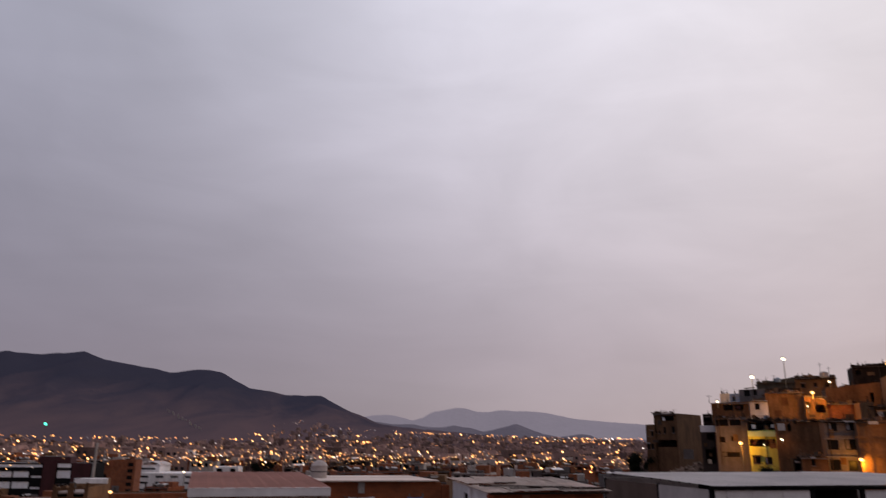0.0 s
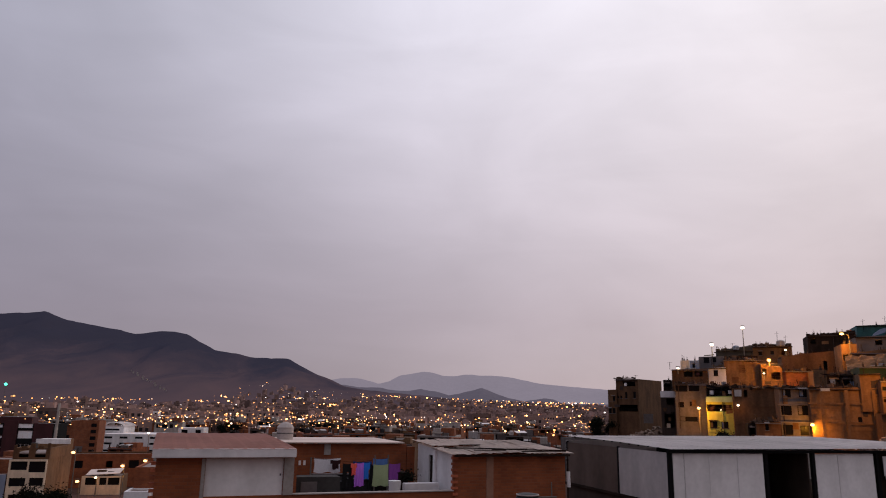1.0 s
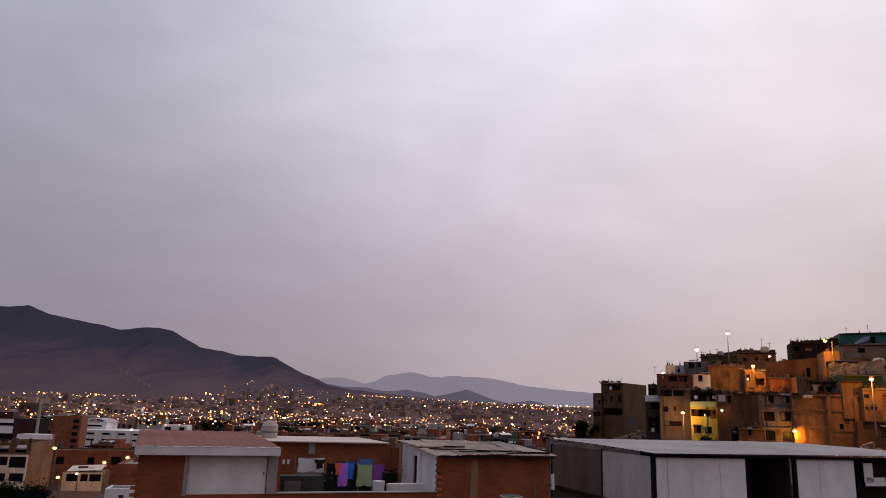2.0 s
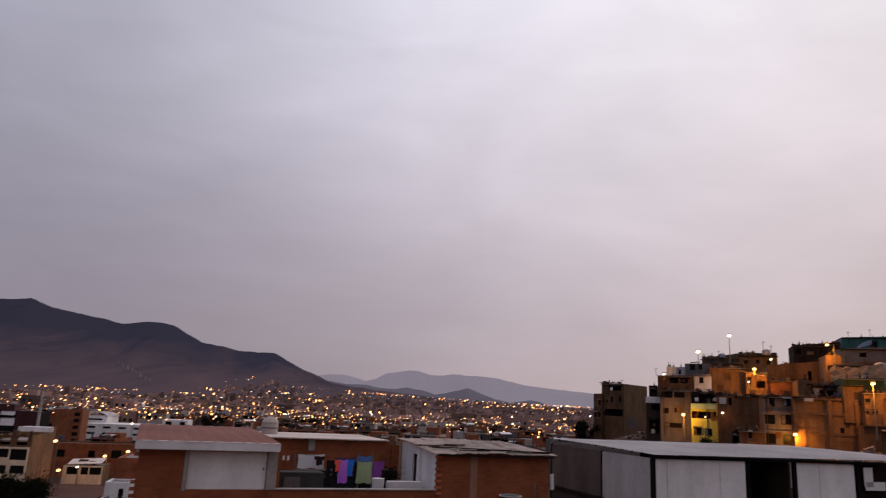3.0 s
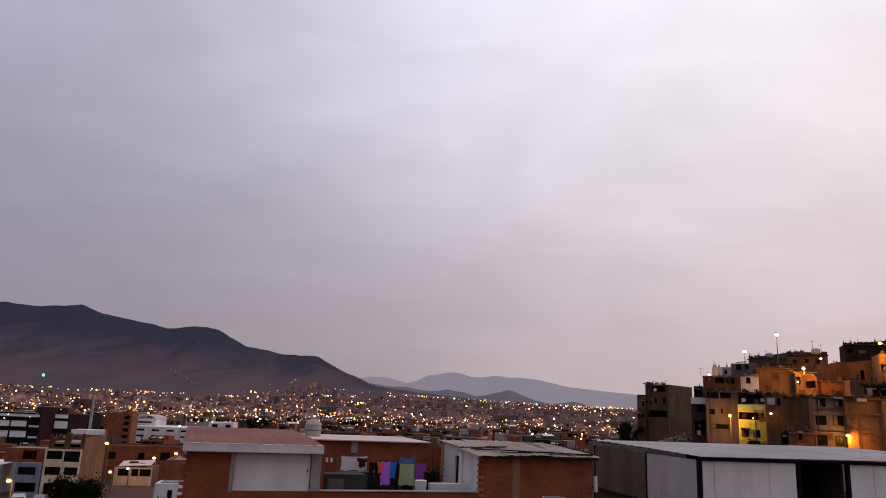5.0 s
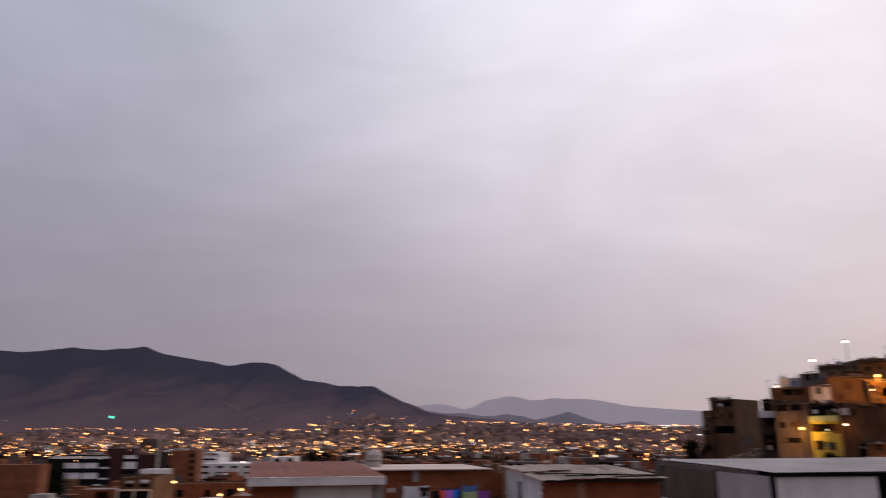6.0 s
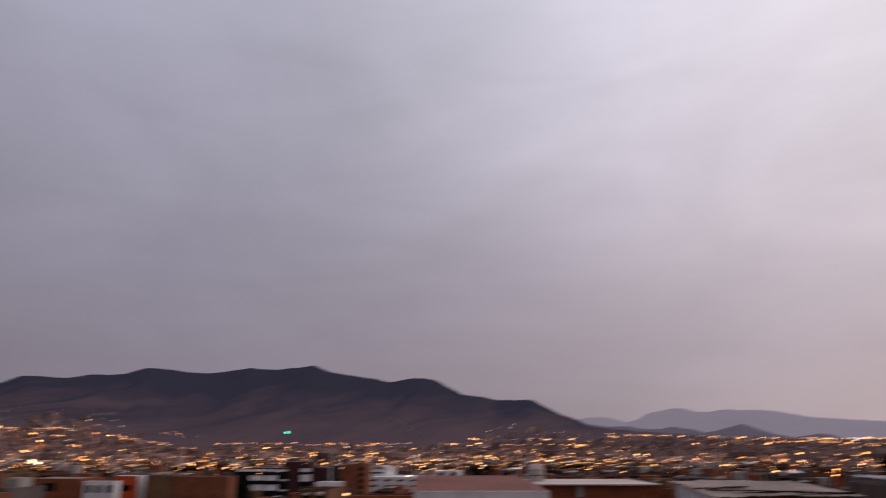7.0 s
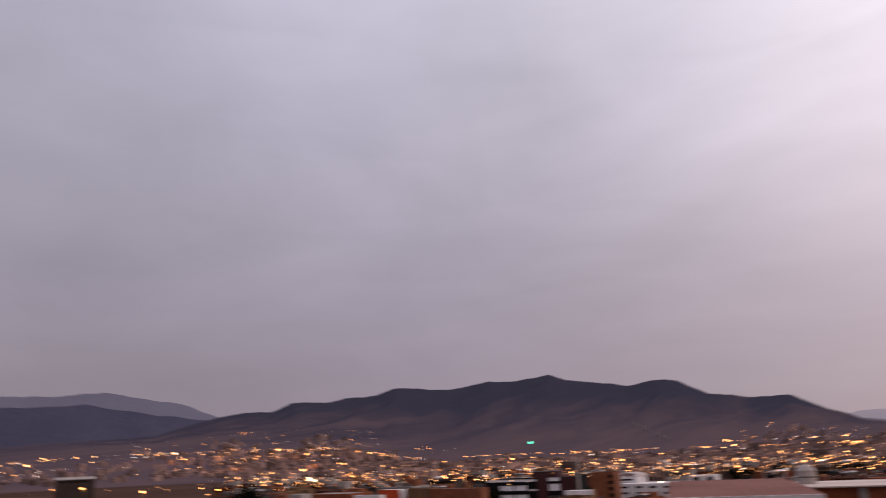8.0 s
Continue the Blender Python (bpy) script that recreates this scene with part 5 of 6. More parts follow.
# dark barrels, planter and crates added in place of the terrace's shadows
for x, y, w, hh, nm, lab, mt in ((-2.7, 2.9, 0.5, 1.2, "barrel", "black barrel added for the shade under the washing line", "tank_black"), (-3.35, 3.2, 0.45, 1.1, "barrel", "dark barrel added for the shade against the back wall", "tank_black"),
                                 (-1.2, 2.4, 0.3, 1.45, "planter", "dark planter added for the shade by the parapet", "dark_wood")):
    t = root(nm, lab, nm, ROOF @ pose(x, y, 10.2))
    smooth(part("body", lathe([(w * 0.85, 0), (w, hh * 0.2), (w, hh * 0.8), (w * 0.9, hh)], 20), M[mt], t))
    part("rim", lathe([(w * 0.9, hh), (w * 0.97, hh + 0.02), (w * 0.97, hh + 0.05), (w * 0.8, hh + 0.06)], 20), M[mt], t)
crate = root("crate_stack", "dark crates added for the shade on the terrace", "crates", ROOF @ pose(-1.35, 3.0, 10.2, 0, 0, 8))
for k in range(3):
    part("crate", boxes((-0.5 + 0.04 * k, 0.45, -0.3, 0.3, 0.5 * k, 0.5 * k + 0.48), bevel=0.015), M["dark_wood"], crate)
plant = root("potted_plant", "dark leafy plant growing over the terrace parapet", "plant", ROOF @ pose(-1.05, 2.2, 11.4))
g = random.Random(12)
vs, fs = [], []
for _ in range(420):
    q = Vector((g.gauss(0, 0.16), g.gauss(0, 0.14), abs(g.gauss(0.12, 0.13))))
    u = Vector((g.gauss(0, 1), g.gauss(0, 1), g.gauss(0, 1))).normalized()
    v = u.orthogonal()
    b = len(vs)
    vs.extend([(q - u * 0.05)[:], (q + v * 0.025)[:], (q + u * 0.05)[:], (q - v * 0.025)[:]]); fs.append((b, b + 1, b + 2, b + 3))
me = bpy.data.meshes.new("leaves"); me.from_pydata(vs, [], fs); me.materials.append(M["foliage"])
part("leaves", me, None, plant)
part("stem", rods(((0, 0, -0.3), (0, 0, 0.15), 0.03)), M["bark"], plant)
bucket = root("plastic_tub", "white plastic tub beside the clothesline", "tub", ROOF @ pose(-1.75, 1.3, 10.2))
smooth(part("tub", lathe([(0.16, 0), (0.2, 0.9), (0.22, 1.3), (0.19, 1.3)], 20), M["white"], bucket))


def cistern():
    t = root("rooftop_cistern", "round fibre-cement water tank with a domed lid on a roof", "water tank", ROOF @ pose(-4.9, 6.6, 12.5))
    smooth(part("tank", lathe([(0.30, 0), (0.32, 0.1), (0.33, 0.55), (0.32, 0.62)], 28), M["tank_grey"], t))
    smooth(part("lid", lathe([(0.34, 0.62), (0.34, 0.66), (0.24, 0.80), (0.1, 0.86), (0.02, 0.87)], 28), M["tank_grey"], t))
    part("strap", lathe([(0.335, 0.4), (0.34, 0.41), (0.34, 0.44), (0.335, 0.45)], 28), M["concrete_dark"], t)
    part("stand", boxes((-0.36, 0.36, -0.36, 0.36, -0.12, 0.0), bevel=0.01), M["concrete"], t)


cistern()


def black_tank():
    t = root("plastic_water_tank", "black ribbed plastic water tank on a nearer roof", "water tank", pose(3.2, 18.73, 10.5))
    smooth(part("tank", lathe([(0.5, 0), (0.53, 0.1), (0.53, 0.35), (0.50, 0.4), (0.53, 0.45), (0.53, 0.8), (0.50, 0.85), (0.53, 0.9), (0.53, 1.12), (0.50, 1.2), (0.30, 1.36), (0.29, 1.40)], 36), M["tank_black"], t), 50)
    smooth(part("lid", lathe([(0.27, 1.40), (0.28, 1.41), (0.28, 1.46), (0.22, 1.48), (0.02, 1.49)], 28), M["tank_black"], t), 50)
    part("lid_rim", lathe([(0.283, 1.435), (0.287, 1.44), (0.287, 1.462), (0.283, 1.465)], 28), M["tank_grey"], t, "pale lid rim")
    part("pipe", rods(((0.0, 0.0, 1.38), (0.75, 0.05, 1.40), 0.02), ((0.62, 0.05, 0.0), (0.62, 0.05, 1.75), 0.015)), M["pole"], t, "thin grey pipe")
    part("label", boxes((-0.05, 0.12, -0.545, -0.532, 0.95, 1.05)), M["white"], t)
    house("house", "low brick house below the black water tank", 0.9, 17.4, 17.5, 4.6, 4.0, 0, 10.62, "brick", parapet=0.12)


black_tank()

# ---- the sheet-walled sheds ----
SHED = pose(9.66, 26.28, 0, 0, 0, 13)


def sheet_shed():
    s = root("sheet_shed", "long rooftop shed of white and grey sheets", "shed", SHED)
    part("base_wall", boxes((0.0, 14.0, 0.05, 8.5, 0, 10.72)), M["render_dark"], s)
    part("floor_edge", boxes((-0.1, 14.1, -0.15, 8.6, 10.72, 10.84), bevel=0.01), M["dark_wood"], s)
    for x in (0.02, 4.12, 6.28, 9.35, 13.5):
        part("post", boxes((x - 0.07, x + 0.07, -0.02, 0.12, 10.84, 12.64)), M["black"], s)
    part("beam", boxes((-0.1, 14.0, -0.06, 0.06, 12.62, 12.72)), M["black"], s)
    for x0, x1 in ((0.14, 0.6), (0.61, 1.64), (1.65, 2.86), (2.87, 4.0), (6.4, 7.45), (7.46, 8.4), (8.41, 9.2)):
        part("sheet", boxes((x0, x1, 0.02 + 0.02 * ((x0 * 7) % 1), 0.05 + 0.02 * ((x0 * 7) % 1), 10.86, 12.6), bevel=0.004), M["white_sheet"], s)
    for y0, y1, mt in ((0.1, 3.62, "grey_sheet"), (3.68, 8.3, "brown_sheet")):
        part("side_sheet", boxes((-0.02, 0.02, y0, y1, 10.84, 12.62)), M[mt], s)
    part("side_post", boxes((-0.04, 0.05, 3.6, 3.7, 10.84, 12.66)), M["black"], s)
    part("side_post", boxes((-0.04, 0.05, 8.3, 8.4, 10.84, 12.66)), M["black"], s)
    # shade inside the open shed is put into these black and dark faces
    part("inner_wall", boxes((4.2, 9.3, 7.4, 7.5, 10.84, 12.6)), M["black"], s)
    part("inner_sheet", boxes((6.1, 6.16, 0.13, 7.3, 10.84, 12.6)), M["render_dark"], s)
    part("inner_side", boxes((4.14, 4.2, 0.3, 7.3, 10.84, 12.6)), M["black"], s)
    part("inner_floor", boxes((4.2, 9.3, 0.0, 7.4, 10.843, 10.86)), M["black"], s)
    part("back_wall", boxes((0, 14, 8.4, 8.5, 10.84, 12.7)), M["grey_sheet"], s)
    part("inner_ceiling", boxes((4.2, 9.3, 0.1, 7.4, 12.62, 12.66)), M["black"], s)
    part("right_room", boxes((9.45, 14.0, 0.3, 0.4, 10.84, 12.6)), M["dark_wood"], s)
    part("curtain", boxes((9.75, 10.2, 0.1, 0.13, 11.75, 12.5), (9.8, 10.8, 0.1, 0.13, 11.62, 11.95)), M["white_sheet"], s, "pale hanging sheet")
    for k in range(14):
        bm = bmesh.new()
        top = [[bm.verts.new((-0.12 + k * 1.0 + 1.03 * a / 12, y, 12.76 + 0.005 * math.cos(a * math.pi) + z + 0.005 * k)) for a in range(13)] for y, z in ((-0.2, 0.0), (4, 0.10), (8.7, 0.14))]
        for r0, r1 in zip(top, top[1:]):
            for a in range(12):
                bm.faces.new((r0[a], r0[a + 1], r1[a + 1], r1[a]))
        bmesh.ops.solidify(bm, geom=bm.faces[:], thickness=0.02)
        part("roof_panel", bm, M["roof_sheet"], s)
    for i in range(12):
        part("clip", boxes((-0.15, -0.09, 0.5 + 0.68 * i, 0.55 + 0.68 * i, 12.75 + 0.012 * i, 12.79 + 0.012 * i)), M["black"], s)
    return s


sheet_shed()
# ---- the low town to the left ----
def left_houses():
    house("house", "cream three-storey house with a bare brown side", -51.9, 101.8, 10, 4.6, 12.0, 0, 6.45, "cream",
          [(0.25, 2.25, 5.1, 6.2, "glass"), (2.45, 4.45, 4.8, 6.2, "glass"), (0.27, 2.24, 3.04, 4.09, "glass"), (2.7, 4.4, 3.08, 4.1, "glass"), (0.4, 1.6, 0.3, 2.0, "")],
          side_wall="render_tan", parapet=0.05)
    u = house("house", "brown unfinished rooftop storey over a cream house", -51.8, 102.3, 10, 4.5, 11, 6.45, 7.9, "render_brown", [(0.7, 1.9, 6.7, 7.6, ""), (2.7, 4.0, 6.7, 7.7, "")], side_wall="render_tan", parapet=0.6)
    for a, b, top in ((0.0, 0.35, 8.3), (0.9, 1.6, 8.15), (2.0, 2.6, 8.5), (3.0, 3.7, 8.2), (4.1, 4.5, 8.55)):
        part("broken_wall", boxes((a, b, 0.02, 0.24, 7.88, top), bevel=0.05), M["render_brown"], u)
    part("water_drum", lathe([(0.4, 7.3), (0.45, 7.5), (0.45, 8.3), (0.35, 8.45)], 16), M["soot"], u, at=pose(1.6, 3.0, 0))
    house("house", "pale blue fronted house with a white ledge", -55.3, 101.2, 10, 3.3, 8, 0, 4.5, "blue_paint", [(0.4, 2.6, 3.0, 4.0, "glass"), (0.3, 2.9, 0.8, 2.0, "")], side_wall="render_brown", parapet=0.05)
    house("house", "brown brick upper room over a blue house", -57.9, 103.0, 10, 6.2, 5, 4.4, 6.3, "brick_far", [(2.2, 4.0, 4.8, 6.0, "")], parapet=0.1)
    house("house", "pale grey sloping-roofed workshop beside a street lamp", -66.0, 101.0, 10, 8.0, 9, 0, 4.0, "white", [(1.0, 3.0, 0.6, 2.4, "")], parapet=0.0, roof="roof_sheet")
    c = house("house", "small cream house with a row of dark windows under lamps", -49.7, 119.7, 10, 5.7, 6.0, 0, 2.75, "cream",
              [(0.55, 2.2, 1.45, 2.55, "glass"), (2.6, 3.65, 1.45, 2.55, "glass"), (3.85, 5.55, 1.45, 2.55, "glass")], side_wall="render_tan", parapet=0.1)
    part("roof_sheet", boxes((0, 5.0, 0, 4.5, 0, 0.06)), M["hut_roof"], c, "pale dusty roof sheet", at=pose(0.4, 0.5, 2.85, 6, -3, 2))
    part("roof_heap", boxes((1.6, 3.0, 2.4, 3.2, 2.8, 3.5), (3.2, 4.3, 2.0, 2.9, 2.8, 3.3), bevel=0.08), M["junk"], c)
    w = house("house", "pale concrete roof slab on a bare brown house", -54.0, 113.2, 10, 4.3, 2.5, 0, 8.6, "concrete", [(0.5, 1.7, 6.2, 7.4, ""), (2.4, 3.8, 6.2, 7.4, "")], side_wall="render_tan", parapet=0.0, roof="roof_sheet")
    part("fascia", boxes((-0.2, 4.5, -0.25, 0.0, 7.9, 8.62), bevel=0.03), M["white"], w, "thick pale concrete roof edge")
    house("house", "long low brown brick house behind the street lamps", -56.0, 128.4, 21, 13.5, 6, 0, 5.5, "brick", [(1.2, 2.4, 3.2, 4.4, "glass"), (6.0, 7.0, 3.2, 4.3, ""), (9.6, 11.2, 3.1, 4.4, "glass")], side_wall="render_brown", parapet=0.3)
    house("house", "long white four-storey block with rows of small windows", -84.7, 213.8, 5, 21.0, 16, -1, 5.5, "white",
          [(0.8 + 4.1 * i, 2.9 + 4.1 * i, z, z + 0.55, "glass") for i in range(5) for z in (4.25, 2.6, 0.7)], parapet=0.1, roof="roof_sheet")
    house("house", "white rooftop room on a long block", -64.2, 216, 5, 7.0, 8, 0, 7.4, "white", [(0.9, 2.6, 5.8, 6.9, "glass"), (4.8, 6.3, 5.9, 6.9, "glass")], parapet=0.1, roof="roof_sheet")
    w = house("house", "low white warehouse with curved pale roof", -90.6, 223, 5, 8.2, 12, 0, 7.2, "white", [(1, 7, 6.1, 6.6, "glass")], parapet=0.0, roof="roof_sheet")
    bm = bmesh.new()
    arc = [[bm.verts.new((4.1 - 4.4 * math.cos(math.pi * a / 14), y, 7.15 + 1.3 * math.sin(math.pi * a / 14))) for a in range(15)] for y in (-0.3, 12.2)]
    for a in range(14):
        bm.faces.new((arc[0][a], arc[0][a + 1], arc[1][a + 1], arc[1][a]))
    bmesh.ops.solidify(bm, geom=bm.faces[:], thickness=0.12)
    part("curved_roof", bm, M["roof_sheet"], w, "pale curved roof sheet")
    house("house", "tall brown brick block with a column of dark windows", -76.2, 174.3, 10, 6.0, 7, 0, 9.9, "brick_far",
          [(4.3, 5.5, z, z + 0.8, "glass") for z in (2.6, 4.1, 5.6, 7.1, 8.5)], parapet=0.2)
    h = house("house", "maroon and black building with white window panels", -106.0, 172.9, 10, 25.0, 12, 0, 9.0, "black",
              [(0.6, 14.2, 8.05, 8.7, "pale_blind"), (4.0, 7.9, 5.8, 7.15, "pale_blind"), (8.2, 11.6, 5.8, 7.15, "pale_blind"), (4.0, 7.9, 3.35, 4.85, "pale_blind"), (8.2, 11.8, 3.35, 4.85, "pale_blind"),
               (12.1, 14.3, 5.7, 6.2, "pale_blind"), (12.2, 14.3, 3.2, 3.7, "pale_blind"), (17.5, 20.5, 8.0, 8.95, "pale_blind"), (17.6, 20.6, 5.65, 7.4, "pale_blind"), (17.6, 20.2, 3.2, 4.4, "glass")], parapet=0.1, roof="concrete_dark", frame_mat="white")
    part("stair_tower", boxes((14.5, 17.4, -0.3, -0.004, 0, 9.7), bevel=0.02), M["maroon"], h, "maroon painted stair tower")
    part("end_panel", boxes((20.8, 24.9, -0.2, -0.004, 0, 9.1), bevel=0.02), M["maroon"], h, "maroon painted end wall")
    house("house", "dark rooftop stair room on a maroon building", -93.6, 176.4, 10, 7.0, 5, 8.8, 10.4, "maroon", parapet=-0.1, roof="concrete_dark")
    house("house", "tan party wall of a brick building", -93.0, 121.1, 10, 5.3, 4, 0, 9.0, "render_tan", parapet=0.1)
    house("house", "brown brick party wall of a tall house", -87.7, 122.0, 10, 10.8, 4, 0, 8.8, "brick_far", parapet=0.1)
    house("house", "orange-red shopfront house with dark windows", -99.3, 119.9, 10, 4.7, 4, 0, 8.85, "orange", [(0.5, 3.6, 6.1, 7.2, "glass"), (0.6, 3.9, 2.5, 4.6, "glass")], side_wall="white", parapet=0.05, roof="roof_sheet")
    house("house", "white house with three dark windows beside an orange one", -99.2, 112.2, 10, 5.8, 2.2, 0, 8.2, "white", [(0.5, 1.6, 6.2, 7.5, "glass"), (2.3, 3.4, 6.2, 7.5, "glass"), (4.3, 5.4, 6.2, 7.5, "glass")], parapet=0.1)
    house("house", "low brown brick house with a dark opening", -111.0, 110.2, 10, 11.0, 9, 0, 8.6, "brick", [(4.0, 6.5, 6.4, 7.8, "glass")], parapet=0.1)
    house("house", "small white roadside room by a dark bush", -20.3, 56.5, 10, 1.75, 2.5, 0, 7.65, "white", [(0.95, 1.3, 6.5, 7.2, "")], parapet=0.1)
    house("house", "brown brick house beyond the rooftop parapet", -20.5, 58.9, 10, 6.5, 6, 0, 9.2, "brick", [(1.5, 2.4, 7.9, 8.7, "")], parapet=0.1)
    pale = house("house", "long pale shed beyond an open dark field", -441.0, 235.0, 61, 21.0, 12, 0, 13.2, "render_dark", [(2.0 + 4.0 * i, 4.6 + 4.0 * i, 10.0, 11.4, "glass") for i in range(4)], parapet=0.1, roof="roof_sheet")
    part("fascia", boxes((-0.3, 21.3, -0.5, 0.0, 12.0, 13.5), bevel=0.05), M["white"], pale, "pale lit roof edge")
    house("house", "white slab tower standing over the low town", -136.3, 397.4, 10, 6.7, 8, 0, 10.2, "white", [(0.8 + 2 * i, 1.8 + 2 * i, z, z + 1.1, "glass") for i in range(3) for z in (3.5, 6, 8.3)], parapet=0.1)


left_houses()


def tree(x, y, z, height, spread, label, seed):
    """A trunk with limbs and a ragged crown of many leaf clumps."""
    g = random.Random(seed)
    t = root("tree", label, "tree", pose(x, y, z), "dark trees")
    bars = [((0, 0, 0), (0.1, 0, height * 0.45), 0.22, 0.13)]
    tips = []
    for i in range(9):
        a = g.uniform(0, 6.28)
        tip = Vector((math.cos(a) * spread * g.uniform(0.4, 0.8), math.sin(a) * spread * g.uniform(0.4, 0.8), height * g.uniform(0.35, 0.9)))
        bars.append(((0.1, 0, height * g.uniform(0.3, 0.45)), tip, 0.09, 0.03)); tips.append(tip)
    part("trunk", rods(*bars), M["bark"], t)
    vs, fs = [], []
    for _ in range(22000):
        c = g.choice(tips)
        d = Vector((g.gauss(0, 1), g.gauss(0, 1), g.gauss(0, 0.8)))
        p = c + d.normalized() * abs(g.gauss(0, 0.34)) * spread * 0.8
        u = Vector((g.gauss(0, 1), g.gauss(0, 1), g.gauss(0, 1))).normalized()
        v = u.orthogonal().normalized()
        s = g.uniform(0.06, 0.19)
        b = len(vs)
        vs.extend([(p - u * s)[:], (p + v * s * 0.5)[:], (p + u * s)[:], (p - v * s * 0.5)[:]])
        fs.append((b, b + 1, b + 2, b + 3))
    me = bpy.data.meshes.new("crown")
    me.from_pydata(vs, [], fs)
    me.materials.append(M["foliage"])
    part("crown", me, None, t)


tree(-43.4, 92.8, 0, 3.7, 2.9, "dark rounded street tree before a cream house", 1)
tree(-18.2, 53.0, 3.4, 3.6, 1.5, "dark bushy tree beside a white room", 3)
tree(40.6, 147.0, 6.5, 6.5, 2.6, "dark tree at the foot of the hill", 4)
tree(49.4, 109.6, 6.5, 5.2, 1.7, "dark bush at the foot of a yellow house", 9)
tree(-58.0, 250.0, 0, 8.0, 4.0, "dark tree among white blocks", 5)
tree(-85.0, 77.5, 0, 11.4, 4.6, "tall dark tree among low houses", 6)
tree(-84.0, 136.0, 0, 8.2, 4.6, "dark bushy tree before a black and maroon building", 7)

# ---- houses of the nearer town ----
def near_town():
    """Flat-roofed houses two to four storeys high, a dozen kinds repeated over the blocks."""
    g = random.Random(21)
    taken = [o.matrix_basis.translation.copy() for o in scene.objects if o.parent is None and o.name.startswith("house")]
    kinds, tops = [], []
    walls = [("brick_far", "bare brick"), ("render_tan", "tan rendered"), ("concrete", "pale cement"), ("render_grey", "grey rendered"), ("brick", "red brick"), ("cream", "cream painted"),
             ("render_brown", "brown rendered"), ("brick", "dull red brick"), ("render_tan", "dusty tan"), ("concrete", "raw concrete"), ("brick_far", "orange brick"), ("render_dark", "sooty grey")]
    spots = []
    tries = 0
    while len(spots) < 175 and tries < 9000:
        tries += 1
        az, r = g.uniform(-13.5, 52), 112 * (330 / 112) ** g.random()
        if 12 < az < 36 and r < 240 or (33 < az < 48 and r < 165) or (r < 150 and az < 2):
            continue
        x, y = -math.sin(radians(az)) * r, math.cos(radians(az)) * r
        if any((x - t.x - 3) ** 2 + (y - t.y - 4) ** 2 < 150 for t in taken) or any((x - a) ** 2 + (y - b) ** 2 < 115 for a, b in spots):
            continue
        spots.append((x, y))
    low = set()
    tries = 0
    while len(low) < 34 and tries < 6000:
        tries += 1
        az, r = g.uniform(9, 35), g.uniform(128, 208)
        x, y = -math.sin(radians(az)) * r, math.cos(radians(az)) * r
        if any((x - t.x - 2) ** 2 + (y - t.y - 4) ** 2 < 75 for t in taken) or any((x - a) ** 2 + (y - b) ** 2 < 95 for a, b in spots) or (r < 122 and x > -60 and x < -38):
            continue
        spots.append((x, y)); low.add((x, y))
    for i, (x, y) in enumerate(spots):
        k = i % len(walls)
        th = g.choice((8, 10, 12, 18, -12))
        if i < len(walls):
            wall, word = walls[k]
            n = g.choice((2, 2, 3))
            w, d, top = g.uniform(6.5, 10), g.uniform(7, 10), 2.75 * n
            ops = []
            for f in range(n):
                x0 = 0.6
                while x0 < w - 1.6:
                    ww = g.choice((1.0, 1.3, 1.8))
                    if x0 + ww < w - 0.4 and g.random() < 0.8:
                        ops.append((x0, x0 + ww, 2.75 * f + 1.0, 2.75 * f + 2.2, "glass" if g.random() < 0.7 else ""))
                    x0 += ww + g.uniform(0.5, 1.1)
            h = house("house", word + " flat-roofed town house with dark windows", x, y, th, w, d, 0, top, wall, ops, roof=g.choice(("roof_grey", "roof_grey", "concrete", "roof_red")), parapet=g.choice((0.1, 0.5)), group="houses of the near town")
            part("roof_room", boxes((w * 0.55, w * 0.9, d * 0.4, d * 0.75, top - 0.4, top + g.uniform(0.9, 2.2))), M[g.choice(("brick_far", "render_tan", "concrete", "brick"))], h)
            part("water_tank", lathe([(0.5, top - 0.4), (0.55, top), (0.55, top + 0.7), (0.3, top + 0.95)], 14), M[g.choice(("tank_black", "tank_grey"))], h, at=pose(w * 0.25, d * 0.5, 0))
            for q in range(3):
                x0, y0 = g.uniform(0.2, w - 2.2), g.uniform(0.3, d - 2.5)
                part("roof_wall", boxes((x0, x0 + g.uniform(0.8, 2.2), y0, y0 + g.uniform(0.15, 1.8), top - 0.4, top + g.uniform(0.4, 1.3))), M[g.choice(("brick", "brick_far", "render_dark", "concrete_dark", "render_grey"))], h)
            part("roof_sheet", boxes((0, g.uniform(1.5, 3), 0, 2.2, 0, 0.06)), M[g.choice(("roof_sheet", "grey_sheet", "brown_sheet"))], h, at=pose(g.uniform(0.3, w - 3.2), 0.4, top + 0.5, g.uniform(4, 12), g.uniform(-3, 3), 0))
            for q in range(4):
                x0 = g.choice((0.1, w * 0.33, w * 0.66, w - 0.4))
                part("column_stub", boxes((x0, x0 + 0.25, 0.02, 0.27, top - 0.1, top + g.uniform(0.4, 1.2))), M["render_dark"], h)
            part("eaves_slab", boxes((-0.1, w + 0.1, -0.4, 0.0, top - 0.35, top - 0.2)), M["concrete_dark"], h)
            kinds.append(h); tops.append(top)
        else:
            copy_thing(kinds[k], pose(x, y, g.uniform(0.8, 3.2) - tops[k] if (x, y) in low else g.uniform(-1.6, 0.4), 0, 0, th))


near_town()

# the walled yard with parked cars
yard = tagged(part("pavement_yard", boxes((-70, -27, 84, 119.4, -0.2, 0.05)), M["court"], None), "dusty pink paved yard between houses", "yard", kind="structure")
wall = root("yard_wall", "long tan rendered yard wall running to the street", "wall", pose(-31.0, 72.5, 0, 0, 0, 90))
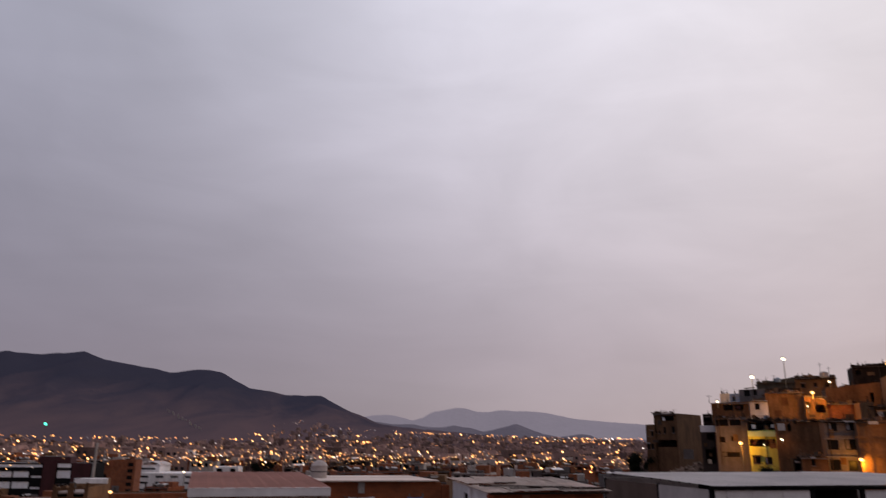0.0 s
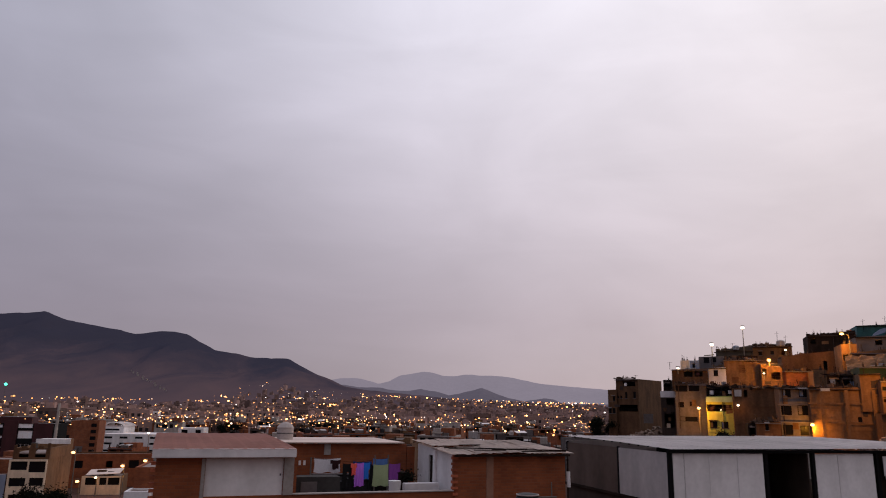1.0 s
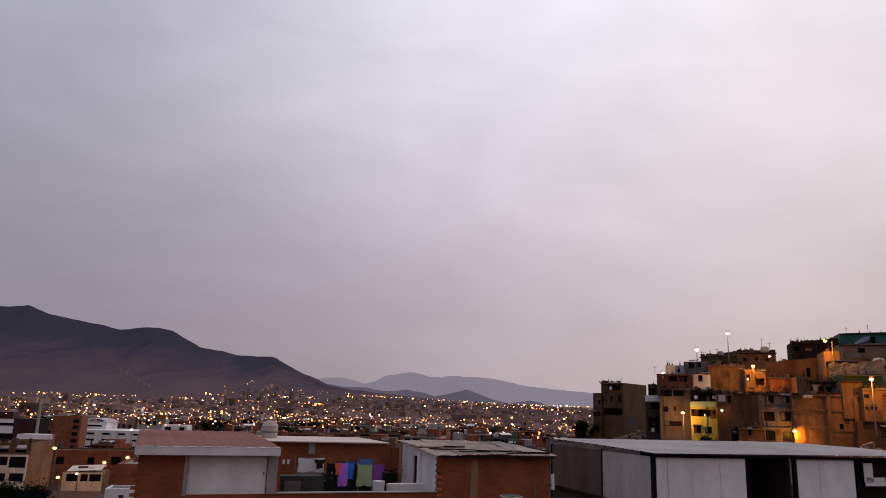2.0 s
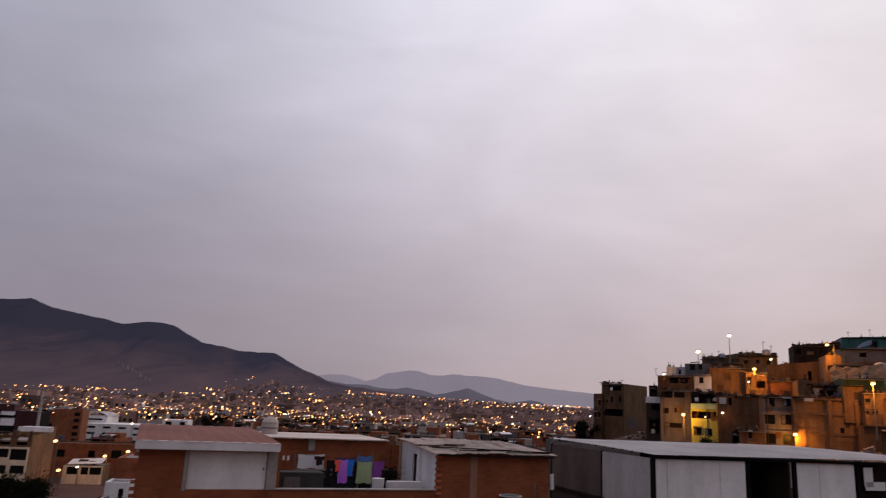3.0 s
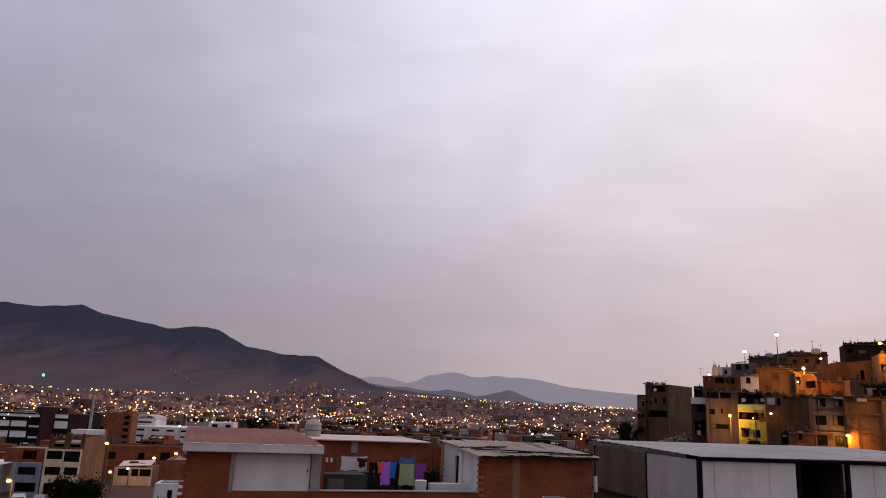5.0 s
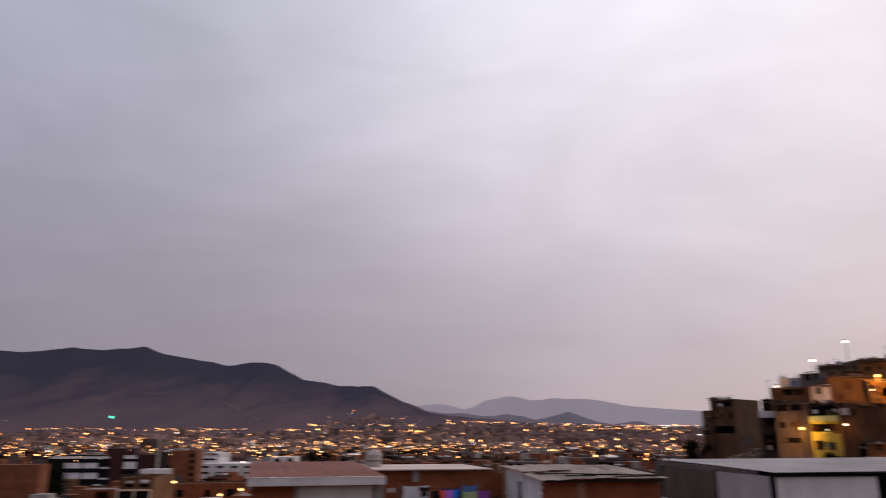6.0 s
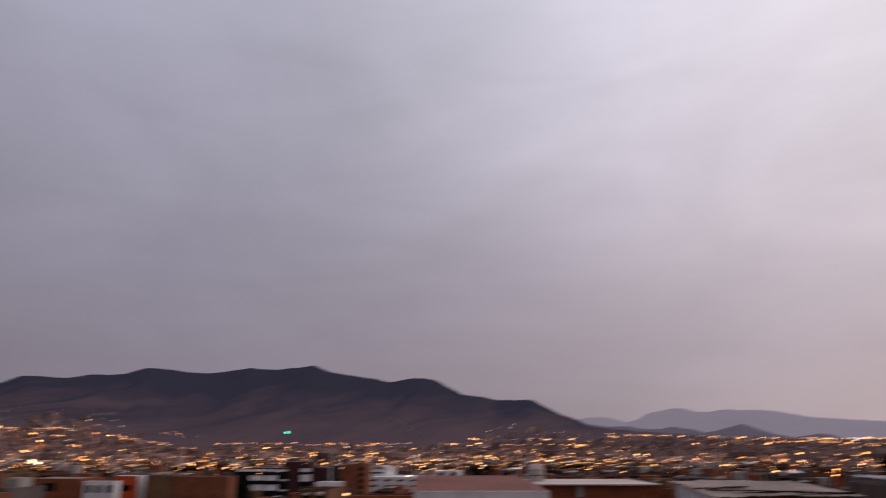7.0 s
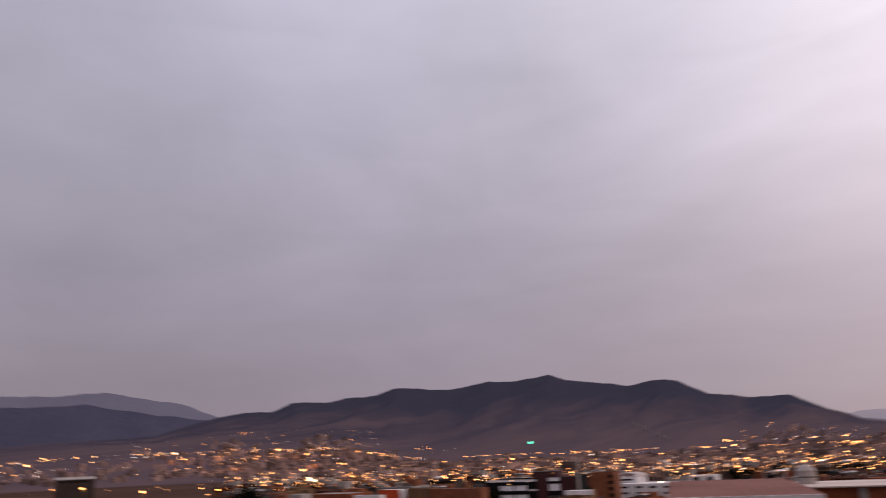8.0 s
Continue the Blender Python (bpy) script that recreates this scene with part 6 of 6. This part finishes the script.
part("wall", boxes((0, 23.0, -0.12, 0.12, 0, 2.6), bevel=0.02), M["render_tan"], wall)
part("coping", boxes((-0.05, 23.05, -0.18, 0.18, 2.603, 2.7), bevel=0.02), M["concrete"], wall)


def car(x, y, th, paint, label):
    c = root("car", label, "car", pose(x, y, 0.05, 0, 0, th), "cars parked in the yard")
    m = material("car_paint", paint, 0.35, vary=0.06, bump=0.0, spec=0.5)
    bm = bmesh.new()
    prof = [(-2.05, 0.35), (-2.1, 0.75), (-1.95, 0.95), (-1.35, 1.0), (-0.85, 1.42), (0.75, 1.45), (1.35, 1.0), (2.0, 0.86), (2.12, 0.6), (2.05, 0.35)]
    rings = [[bm.verts.new((px, s * (0.84 - 0.16 * max(0, pz - 0.95) / 0.5), pz)) for px, pz in prof] for s in (-1, 1)]
    n = len(prof)
    for i in range(n):
        bm.faces.new((rings[0][i], rings[0][(i + 1) % n], rings[1][(i + 1) % n], rings[1][i]))
    bm.faces.new(rings[0][::-1]); bm.faces.new(rings[1])
    bmesh.ops.bevel(bm, geom=bm.edges[:], offset=0.05, segments=2, affect="EDGES")
    smooth(part("body", bm, m, c))
    part("windscreen", boxes((-0.6, 0.6, -0.74, 0.74, 1.05, 1.36)), M["glass"], c)
    part("rear_screen", boxes((-1.28, -1.0, -0.6, 0.6, 1.06, 1.2)), M["glass"], c)
    for wx in (-1.3, 1.3):
        for wy in (-0.78, 0.78):
            tyre = part("wheel", lathe([(0.2, -0.1), (0.31, -0.1), (0.33, -0.05), (0.33, 0.05), (0.31, 0.1), (0.2, 0.1)], 18), M["black"], c, at=pose(wx, wy, 0.33, 90))
            part("rim", lathe([(0.19, -0.09), (0.19, 0.09)], 12), M["tank_grey"], tyre)
    for s in (-0.6, 0.6):
        part("headlight", boxes((-2.12, -2.04, s - 0.18, s + 0.18, 0.68, 0.84), bevel=0.02), M["pale_blind"], c)


car(-47.6, 94.0, 116, (0.26, 0.26, 0.29), "silver car parked in a dusty yard")
car(-45.2, 91.0, 112, (0.3, 0.21, 0.08), "yellow car parked in a dusty yard")
car(-50.3, 94.0, 118, (0.5, 0.5, 0.5), "white car parked in a dusty yard")

for x, y, z, w, lab in ((-46.6, 84.5, 4.2, 320, "bright orange street lamp over a workshop"), (-46.5, 110.6, 3.0, 20, "orange street lamp beside a small cream house"),
                        (-42.5, 116.5, 4.75, 130, "orange street lamp over a small cream house"), (-37.6, 111.85, 5.9, 130, "warm lamp on a street pole"), (-46.6, 108.4, 7.15, 5, "warm lamp beside a tan side wall")):
    street_lamp(x, y + 0.8, 0.0, z, (0.0, -0.8), w, lab, white=False, size=0.27)
street_lamp(-191.7, 128.0, 0.0, 9.1, (0.0, -0.8), 400, "orange street lamp beside an open dark field", size=0.5)
street_lamp(-225.8, 129.6, 0.0, 10.3, (0.0, -0.8), 400, "orange street lamp beside an open dark field", size=0.5)
street_lamp(-46.54, 117.6, 0.0, 2.95, (0.0, -0.5), 25, "small white lamp before a cream house", white=True, size=0.2)
street_lamp(-65.25, 194.9, 0.0, 6.75, (0.0, -0.6), 40, "white lamp on a pole by a long white block", white=True, size=0.3)
pole = root("utility_pole", "tall pale concrete utility pole", "pole", pose(-58.1, 127.5, 0))
part("pole", rods(((0, 0, 0), (0, 0, 13.8), 0.32, 0.2, 12)), M["concrete"], pole)
part("crossarm", boxes((-0.9, 0.9, -0.06, 0.06, 12.6, 12.75)), M["pole"], pole)

flood = root("floodlight_mast", "cluster of very bright white floodlights over a yard", "floodlights", pose(-230.8, 228.8, -1.0))
part("mast", rods(((0, 0, 0), (0, 0, 9.0), 0.2, 0.12)), M["pole"], flood)
part("crossbar", rods(((-4.0, -3.2, 9.0), (4.0, 3.2, 9.0), 0.12)), M["pole"], flood)
for k in range(5):
    bm = bmesh.new(); bmesh.ops.create_uvsphere(bm, u_segments=10, v_segments=6, radius=0.75)
    bmesh.ops.translate(bm, vec=(-3.6 + 1.8 * k, -2.9 + 1.45 * k, 9.0 + 0.9 * (k % 2)), verts=bm.verts)
    part("lamp_head", bm, M["lamp_white"], flood, "glowing white floodlight")

for k in range(12):
    az_k, r_k = radians(-9.0 - 0.22 * k), 620 + 38 * k
    x, y = -math.sin(az_k) * r_k, math.cos(az_k) * r_k
    lamp = root("road_lamp", "warm street lamp on a far main road", "street lamp", pose(x, y, spot_height(x, y)), "lamps along the far main road")
    part("pole", rods(((0, 0, 0), (0, 0, 9.0), 0.15, 0.1)), M["pole"], lamp)
    bm = bmesh.new(); bmesh.ops.create_icosphere(bm, subdivisions=2, radius=0.9); bmesh.ops.translate(bm, vec=(0, 0, 9.4), verts=bm.verts)
    part("lamp_head", bm, M["city_sodium"], lamp, "glowing warm lamp head")

# a row of tiny pale huts added in place of a pale streak down the mountain's flank
for k in range(15):
    az_k = radians(20.15 - 0.178 * k + 0.07 * math.sin(k * 2.7))
    el_k = 2.3 - 0.098 * k
    r_k = next((r for r in range(1300, 2900, 8) if spot_height(-math.sin(az_k) * r, math.cos(az_k) * r) > 14 + r * math.tan(radians(el_k))), 2000)
    x, y = -math.sin(az_k) * r_k, math.cos(az_k) * r_k
    hut = root("hillside_hut", "tiny pale hut added for a pale streak on the mountain", "hut", pose(x, y, spot_height(x, y), 0, 0, 20), "huts along the stair path")
    e = 0.7 + 1.6 * ((k * 37) % 7) / 6
    part("wall", boxes((-e, e, -2, 2, -4, 2.6)), M["concrete"], hut)
    part("roof", boxes((-e - 0.3, e + 0.3, -2.3, 2.3, 2.6, 2.8)), M["roof_sheet"], hut)

beacon = root("green_beacon", "small bright green beacon light on a hillside mast", "beacon", pose(-486, 919, spot_height(-486, 919)))
hb = 14 + 1040 * math.tan(radians(1.12)) - spot_height(-486, 919)
part("mast", rods(((0, 0, 0), (0, 0, hb), 0.25, 0.12)), M["pole"], beacon)
bm = bmesh.new(); bmesh.ops.create_icosphere(bm, subdivisions=2, radius=1.7); bmesh.ops.translate(bm, vec=(0, 0, hb), verts=bm.verts)
part("lamp", bm, M["green_lamp"], beacon, "glowing green lamp")
